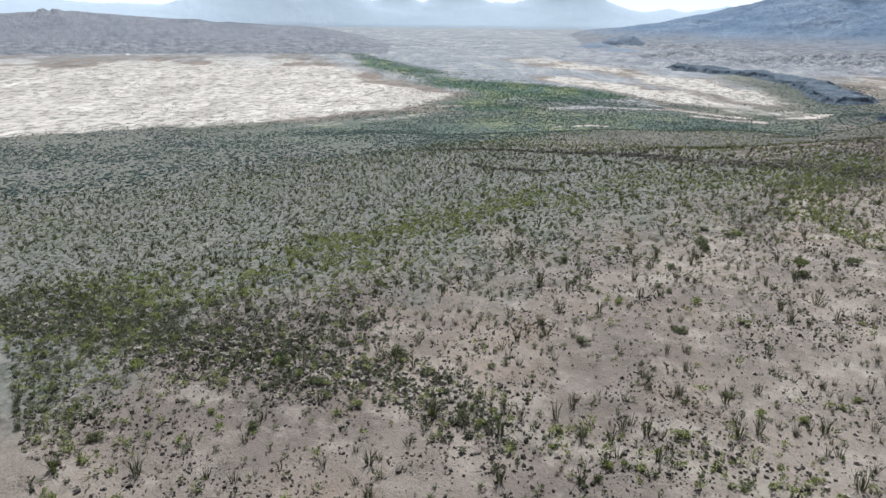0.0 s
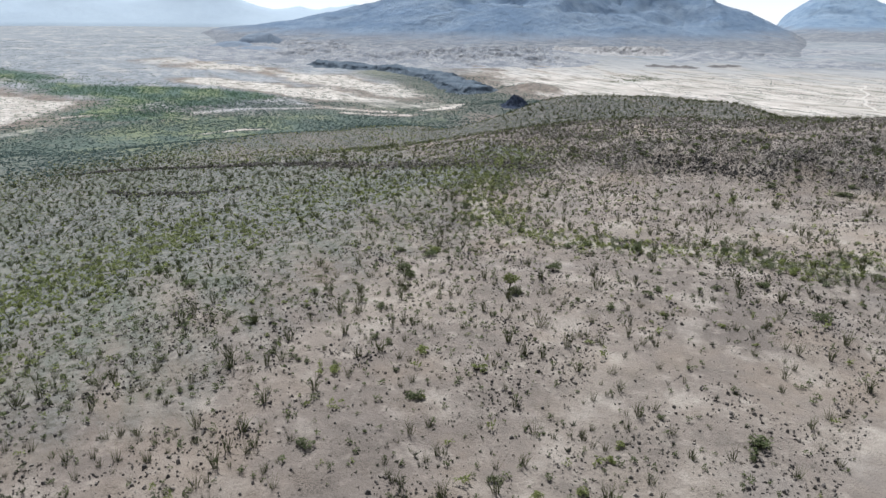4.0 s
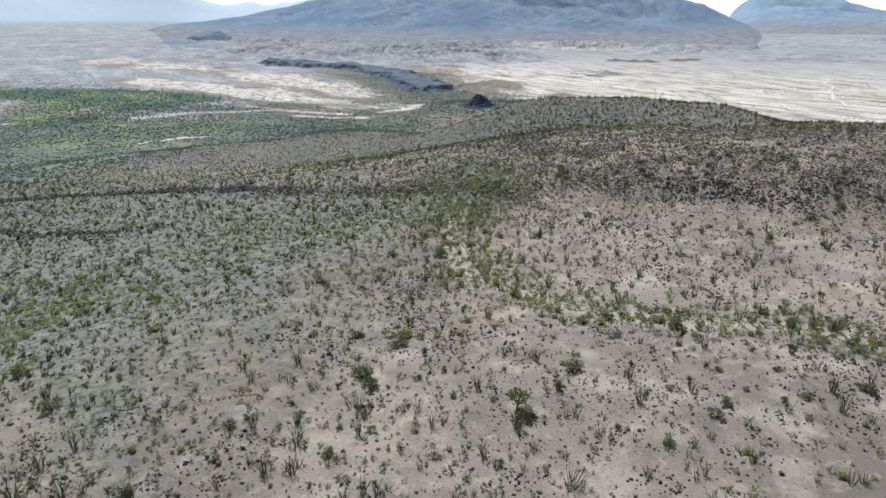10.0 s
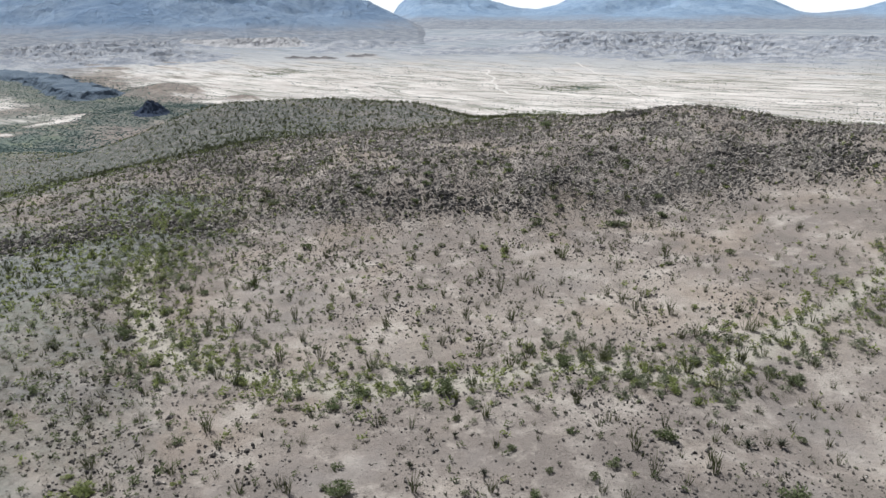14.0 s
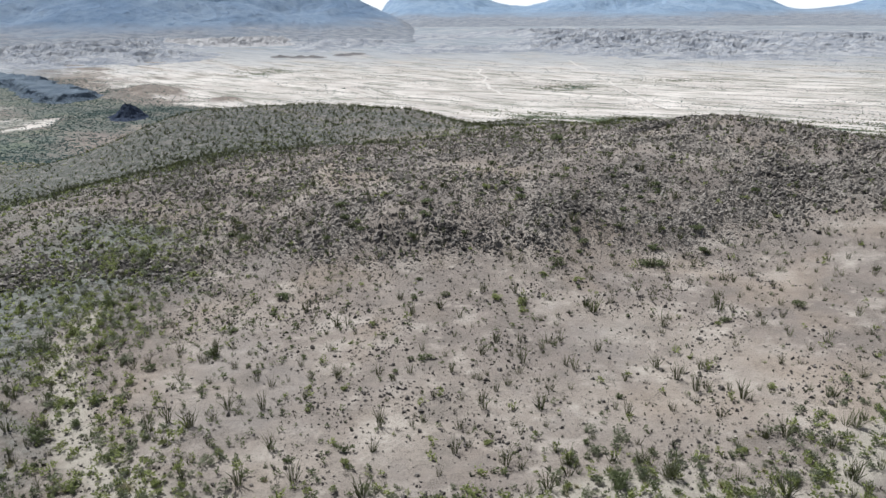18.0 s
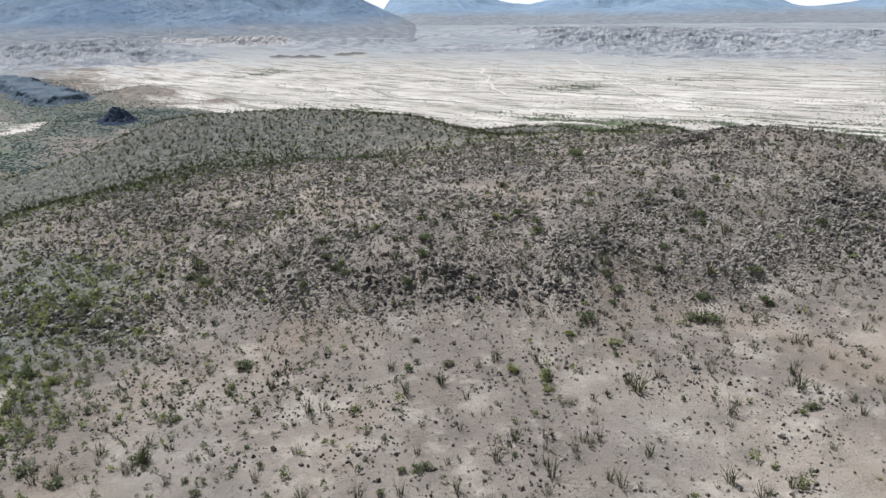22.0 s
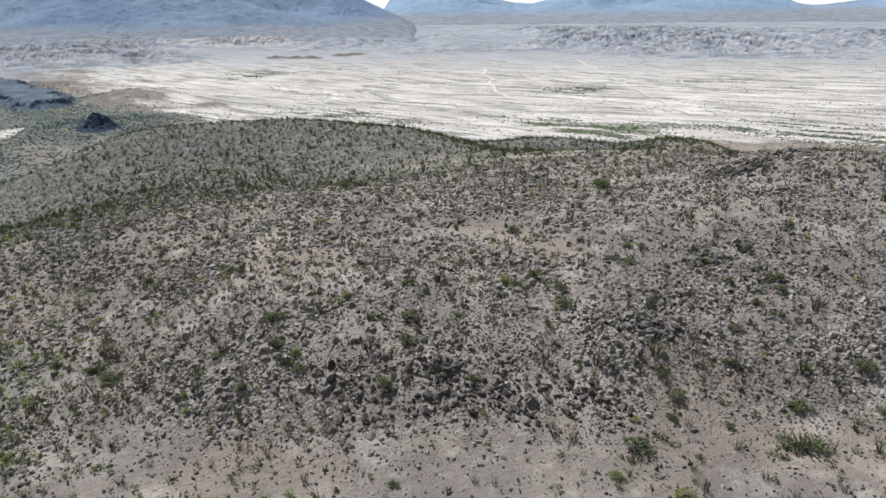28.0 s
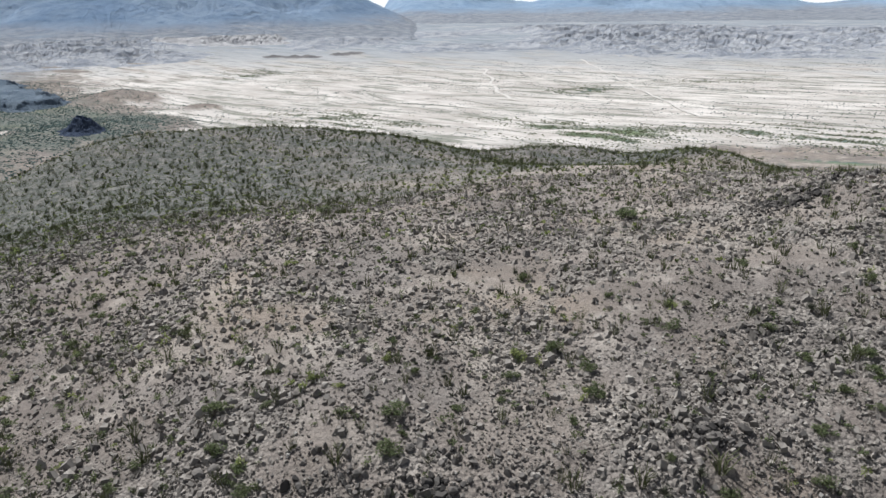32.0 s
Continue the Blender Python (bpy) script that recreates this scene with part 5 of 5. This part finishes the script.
spots += [(x, y, w * rr_.uniform(0.5, 0.8), w) for x, y, w in zip(ex, ey, rr_.uniform(0.6, 1.6, len(ex)))]
set_out(make_creosote, spots, 9, 4)
spots = [(x, y, w * rr_.uniform(0.42, 0.62), w) for x, y, w in LIME_SOUTH + LIME_MIDDLE + LIME_NORTH]
ex, ey = corridor(70, d_lime, 403)
spots += [(x, y, w * rr_.uniform(0.6, 0.9), w) for x, y, w in zip(ex, ey, rr_.uniform(0.9, 2.0, len(ex)))]
set_out(make_lime, spots, 6, 5)
spots = [(x, y, w * rr_.uniform(0.45, 0.65), w) for x, y, w in DARK_SHRUBS]
ex, ey = corridor(40, lambda x, y: 0.5 * hill_at(x, y), 404, -130, 10, 230, 330)
spots += [(x, y, w * rr_.uniform(0.5, 0.8), w) for x, y, w in zip(ex, ey, rr_.uniform(1.2, 2.8, len(ex)))]
set_out(make_dark, spots, 6, 6)
spots = [(x, y, w * 0.85, w) for x, y, w in AGAVES]
ex, ey = corridor(60, lambda x, y: 0.3 + 0 * x, 405)
spots += [(x, y, w, w * 1.1) for x, y, w in zip(ex, ey, rr_.uniform(0.8, 1.6, len(ex)))]
set_out(make_agave, spots, 5, 8)
spots = [(x, y, w * 0.5, w) for x, y, w in STRAW]
ex, ey = corridor(60, lambda x, y: np.clip(wash_at(x, y), 0, 1) * 0.8, 406)
spots += [(x, y, w * 0.7, w) for x, y, w in zip(ex, ey, rr_.uniform(0.8, 1.6, len(ex)))]
set_out(make_straw, spots, 5, 9)
ex, ey = corridor(290, lambda x, y: np.clip((np.exp(-((y - FOOT_Y + 2.5 - 0.04 * (x + 40)) / 3) ** 2) + 0.2 * hill_at(x, y)) * np.clip(0.1 + 3 * fbm(x / 9, y / 9, 3, 93), 0, 1), 0, 1), 407, -112, 5, 222, 300)
spots = [(x, y, w, w * rr_.uniform(1.0, 1.5)) for x, y, w in zip(ex, ey, rr_.gamma(4, 0.09, len(ex)) + 0.35)]
set_out(make_boulder, spots, 12, 10, 0.1)


def make_tree(x, y):
    """A small multi-stemmed tree."""
    r = np.random.default_rng(909)
    root = new("mesquite_tree")
    part("trunk", tube([(0, 0, -0.2), (0.08, 0.02, 0.9), (0.2, 0.1, 1.7), (0.25, 0.1, 2.4)], (0.16, 0.12, 0.08)), M_WOOD, root, "dark crooked trunk")
    for k in range(7):
        az = k * 0.9
        part("limb", tube([(0.1, 0.03, 1.0 + 0.1 * k), (0.1 + 0.6 * math.cos(az), 0.6 * math.sin(az), 1.9 + 0.1 * k), (0.1 + 1.2 * math.cos(az), 1.2 * math.sin(az), 2.7)], (0.07, 0.05)), M_WOOD, root)
    leaves = []
    for k in range(150):
        az, rad, up = r.uniform(0, 6.283), 1.35 * math.sqrt(r.uniform(0.03, 1)), r.uniform(0, 1)
        p = np.array([0.15 + rad * math.cos(az), rad * math.sin(az), 1.9 + 1.5 * up * (1 - 0.45 * rad)])
        leaves.append(spray(p, r.normal(0, 1, 3) + np.array([0, 0, 0.8]), r.uniform(0.35, 0.6), r.uniform(0.1, 0.17)))
    part("crown", joined(leaves), M_LIME, root)
    root.matrix_basis = settle(x, y, 1.0, 1.0, 20)
    tagged(root, "small green mesquite tree alone on bare gravel", "tree")


make_tree(-67.0, 124.2)

# ---- the basin: woods by the river, washes, tracks, lava ----
def basin_scatter(count, density, seed, x0, x1, y0, y1):
    r = np.random.default_rng(seed)
    xs, ys, have = [], [], 0
    for k in range(80):
        x, y = r.uniform(x0, x1, count * 2), r.uniform(y0, y1, count * 2)
        ok = r.uniform(0, 1, len(x)) < density(x, y)
        xs.append(x[ok])
        ys.append(y[ok])
        have += ok.sum()
        if have >= count:
            break
    return np.concatenate(xs)[:count], np.concatenate(ys)[:count]


TREE_LIGHT = shapes(lambda r: tuft(r, 4, 0.8, 0.26, 0.3, 0.26), 12)

def d_woods(x, y):
    dry = 1 - bench(x, y)
    w = 18 + 48 * np.clip((x + 1400) / 550, 0, 1)
    d = np.exp(-(near_line(x, y, RIVER) / w) ** 2) + 0.9 * np.exp(-(near_line(x, y, RIVER_ARM) / 30) ** 2)
    return np.clip(d * dry * (0.35 + 0.9 * clump(x, y, 60, 81)), 0, 1)


px, py = basin_scatter(11000, d_woods, 501, -1900, -330, 380, 950)
sz = np.random.default_rng(21).uniform(0.8, 2.2, len(px))
stuff("river_woods", "green riverside woodland filling the valley floor", "trees", M_RIVER, TREE_LIGHT, px, py, sz, 31, wide=sz * 1.3)


def d_valley(x, y):
    s = covers(x, y)[0]
    mesa_foot = (sigmoid((-312 - x) / 10) + sigmoid((y - 455) / 12) * sigmoid((-190 - x) / 15)) * (1 - s) * sigmoid((650 - y) / 40) * sigmoid((x + 660) / 25)
    return np.clip(0.8 * np.exp(-(near_line(x, y, [(-415, 845), (-480, 925), (-575, 1040)]) / 75) ** 2) + mesa_foot * (0.25 + 0.7 * clump(x, y, 45, 83)) + 1.0 * (1 - s) * np.exp(-((x + 315) / 80) ** 2 - ((y - 690) / 100) ** 2), 0, 1)


px, py = basin_scatter(44000, d_valley, 502, -900, -230, -80, 1100)
sz = np.random.default_rng(22).uniform(0.6, 1.5, len(px))
stuff("valley_scrub", "dark green scrub on the low valley slopes", "shrub", M_SCRUB, TREE_LIGHT, px, py, sz, 32, wide=sz * 1.8)


def wash_lines(count, seed, x0, x1, y0, y1, way=-56, swing=13):
    """Rows of bushes along shallow washes that cross the plain."""
    r = np.random.default_rng(seed)
    xs, ys = [], []
    for k in range(count):
        x, y = r.uniform(x0, x1), y0 + (y1 - y0) * r.uniform(0, 1) ** 1.3
        a = radians(r.normal(way, swing))
        n = int(r.integers(14, 60))
        for q in range(n):
            a += r.normal(0, 0.10)
            x += 2.8 * math.cos(a)
            y += 2.8 * math.sin(a)
            if r.uniform() < 0.75:
                xs.append(x + r.normal(0, 1.3))
                ys.append(y + r.normal(0, 1.3))
    return np.array(xs), np.array(ys)


px, py = wash_lines(620, 503, -330, 620, 600, 1350, -34, 10)
sz = np.random.default_rng(23).uniform(0.45, 1.1, len(px))
stuff("wash_scrub", "lines of olive scrub along washes on the pale plain", "shrub", M_SCRUB, TREE_LIGHT, px, py, sz, 33, wide=sz * 2.1)
px, py = wash_lines(330, 504, -1350, -560, 110, 540, 58, 28)
sz = np.random.default_rng(24).uniform(0.4, 1.1, len(px))
stuff("sand_scrub", "dark scrub dotted over white valley sand", "shrub", M_SCRUB, TREE_LIGHT, px, py, sz, 34, wide=sz * 1.5)


px, py = wash_lines(420, 506, -2200, -620, 560, 1700, 55, 20)
sz = np.random.default_rng(26).uniform(0.6, 1.6, len(px))
stuff("basin_scrub", "grey-green scrub lines across the hazy basin floor", "shrub", M_SCRUB, TREE_LIGHT, px, py, sz, 36, wide=sz * 1.6)
px, py = basin_scatter(8000, lambda x, y: 0.8 * hollows(x, y), 505, -400, 560, 590, 1300)
sz = np.random.default_rng(25).uniform(0.7, 1.7, len(px))
stuff("meadow_brush", "green brush in damp hollows of the plain", "shrub", M_SAGE, TREE_LIGHT, px, py, sz, 35, wide=sz * 1.5)


def track(name, label, pts, wide):
    """A bleached dirt track laid on the plain."""
    p = [Vector((x, y, 0)) for x, y in pts]
    mid = []
    for a, b in zip(p[:-1], p[1:]):
        n = max(2, int((b - a).length / 12))
        mid += [a.lerp(b, k / n) for k in range(n)]
    mid.append(p[-1])
    v, f = [], []
    for k, q in enumerate(mid):
        d = (mid[min(k + 1, len(mid) - 1)] - mid[max(k - 1, 0)]).normalized()
        side = Vector((-d.y, d.x, 0)) * wide * (0.5 + 0.12 * math.sin(k * 1.7))
        jog = Vector((math.sin(k * 0.9), math.cos(k * 0.7), 0)) * 1.5
        for w in (q + jog + side, q + jog - side):
            v.append((w.x, w.y, float(height(w.x, w.y)) + 0.6))
    for k in range(len(mid) - 1):
        f.append((2 * k, 2 * k + 1, 2 * k + 3, 2 * k + 2))
    ob = new(name, big_mesh(name, np.array(v), np.array(f), M_TRACK))
    return tagged(ob, label, "track", kind="structure")


track("road_1", "bleached dirt track running over the sand plain", [(7, 1212), (2, 1150), (8, 1093), (3, 1035), (6, 951), (13, 890)], 3.5)
track("road_2", "faint straight dirt track crossing the plain", [(157, 1308), (163, 1090), (156, 904), (152, 762)], 2.6)
track("road_3", "short white dirt track climbing a dark slope", [(-1640, 320), (-1590, 318), (-1560, 290), (-1500, 286)], 7)


def lava_ridge(name, label, line, half, tall, seed, mat, category="lava ridge"):
    """A dark flat-topped ridge with a broken rim and a rubble slope, along a line on the plan."""
    xs = [p[0] for p in line]
    ys = [p[1] for p in line]
    pad = half * 2.6
    st = max(2.0, half / 9)
    x, y, f = sheet(np.arange(min(xs) - pad, max(xs) + pad, st), np.arange(min(ys) - pad, max(ys) + pad, st))
    d = near_line(x, y, line) + half * 1.1 * fbm(x / (half * 1.1), y / (half * 1.1), 5, seed, 0.6)
    rim = sigmoid((half - d) / (half * 0.10))
    talus = np.clip((half * 2.0 - d) / half, 0, 1) ** 1.6
    h = tall * (0.35 * rim + 0.65 * talus) * (0.85 + 0.5 * fbm(x / (half * 1.5), y / (half * 1.5), 3, seed + 4)) + talus * 1.6 * fbm(x / 5, y / 5, 3, seed + 2) * (0.4 + 0.1 * half / 10)
    z = height(x, y) - 0.8 + h
    keep = (talus > 0)[f].any(axis=1)
    used, inv = np.unique(f[keep], return_inverse=True)
    v = np.stack([x, y, z], 1)[used]
    ob = new(name, big_mesh(name, v, inv.reshape(-1, 4), mat))
    return tagged(ob, label, category, kind="structure")


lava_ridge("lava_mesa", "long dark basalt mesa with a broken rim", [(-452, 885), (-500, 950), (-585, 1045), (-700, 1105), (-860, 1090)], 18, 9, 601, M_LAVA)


def dome(name, label, bearing, far, wide, tall, seed, mat=M_RIDGE, power=2.6, rough=0.0):
    """A rounded dark hill by its bearing and distance."""
    cx_, cy_ = -45 + far * math.sin(radians(bearing)), 120 + far * math.cos(radians(bearing))
    x, y, f = sheet(np.arange(cx_ - 2.6 * wide, cx_ + 2.6 * wide, wide / 12), np.arange(cy_ - 2.6 * wide, cy_ + 2.6 * wide, wide / 12))
    d = np.hypot(x - cx_, y - cy_) / wide * (1 + 0.35 * fbm(x / wide, y / wide, 3, seed))
    z = height(x, y) - 0.09 * tall + tall * np.exp(-np.abs(d) ** power) * (1 + 0.22 * fbm(x / wide * 1.6, y / wide * 1.6, 3, seed + 1))
    z = z + rough * tall * np.exp(-np.abs(d) ** 2) * (fbm(x / wide * 2.6, y / wide * 2.6, 4, seed + 2, 0.65) - 0.1)
    ob = new(name, big_mesh(name, np.stack([x, y, z], 1), f, mat, rough == 0))
    return tagged(ob, label, "hill", kind="structure")


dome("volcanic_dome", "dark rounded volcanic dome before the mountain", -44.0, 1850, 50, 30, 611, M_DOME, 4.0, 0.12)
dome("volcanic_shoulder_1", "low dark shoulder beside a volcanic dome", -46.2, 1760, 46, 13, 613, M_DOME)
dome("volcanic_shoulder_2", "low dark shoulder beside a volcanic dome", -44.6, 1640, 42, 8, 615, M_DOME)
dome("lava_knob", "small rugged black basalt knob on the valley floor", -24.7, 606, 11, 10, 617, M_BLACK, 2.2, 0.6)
for k, (bearing, far) in enumerate(((-12.6, 1311), (-11.2, 1300), (-10.1, 1295), (-7.9, 1317), (-6.9, 1330))):
    dome("lava_outcrop_%d" % (k + 1), "low brown rock outcrop on the plain", bearing, far, 13, 3.0, 630 + k, M_OUTCROP, 2.0, 0.8)
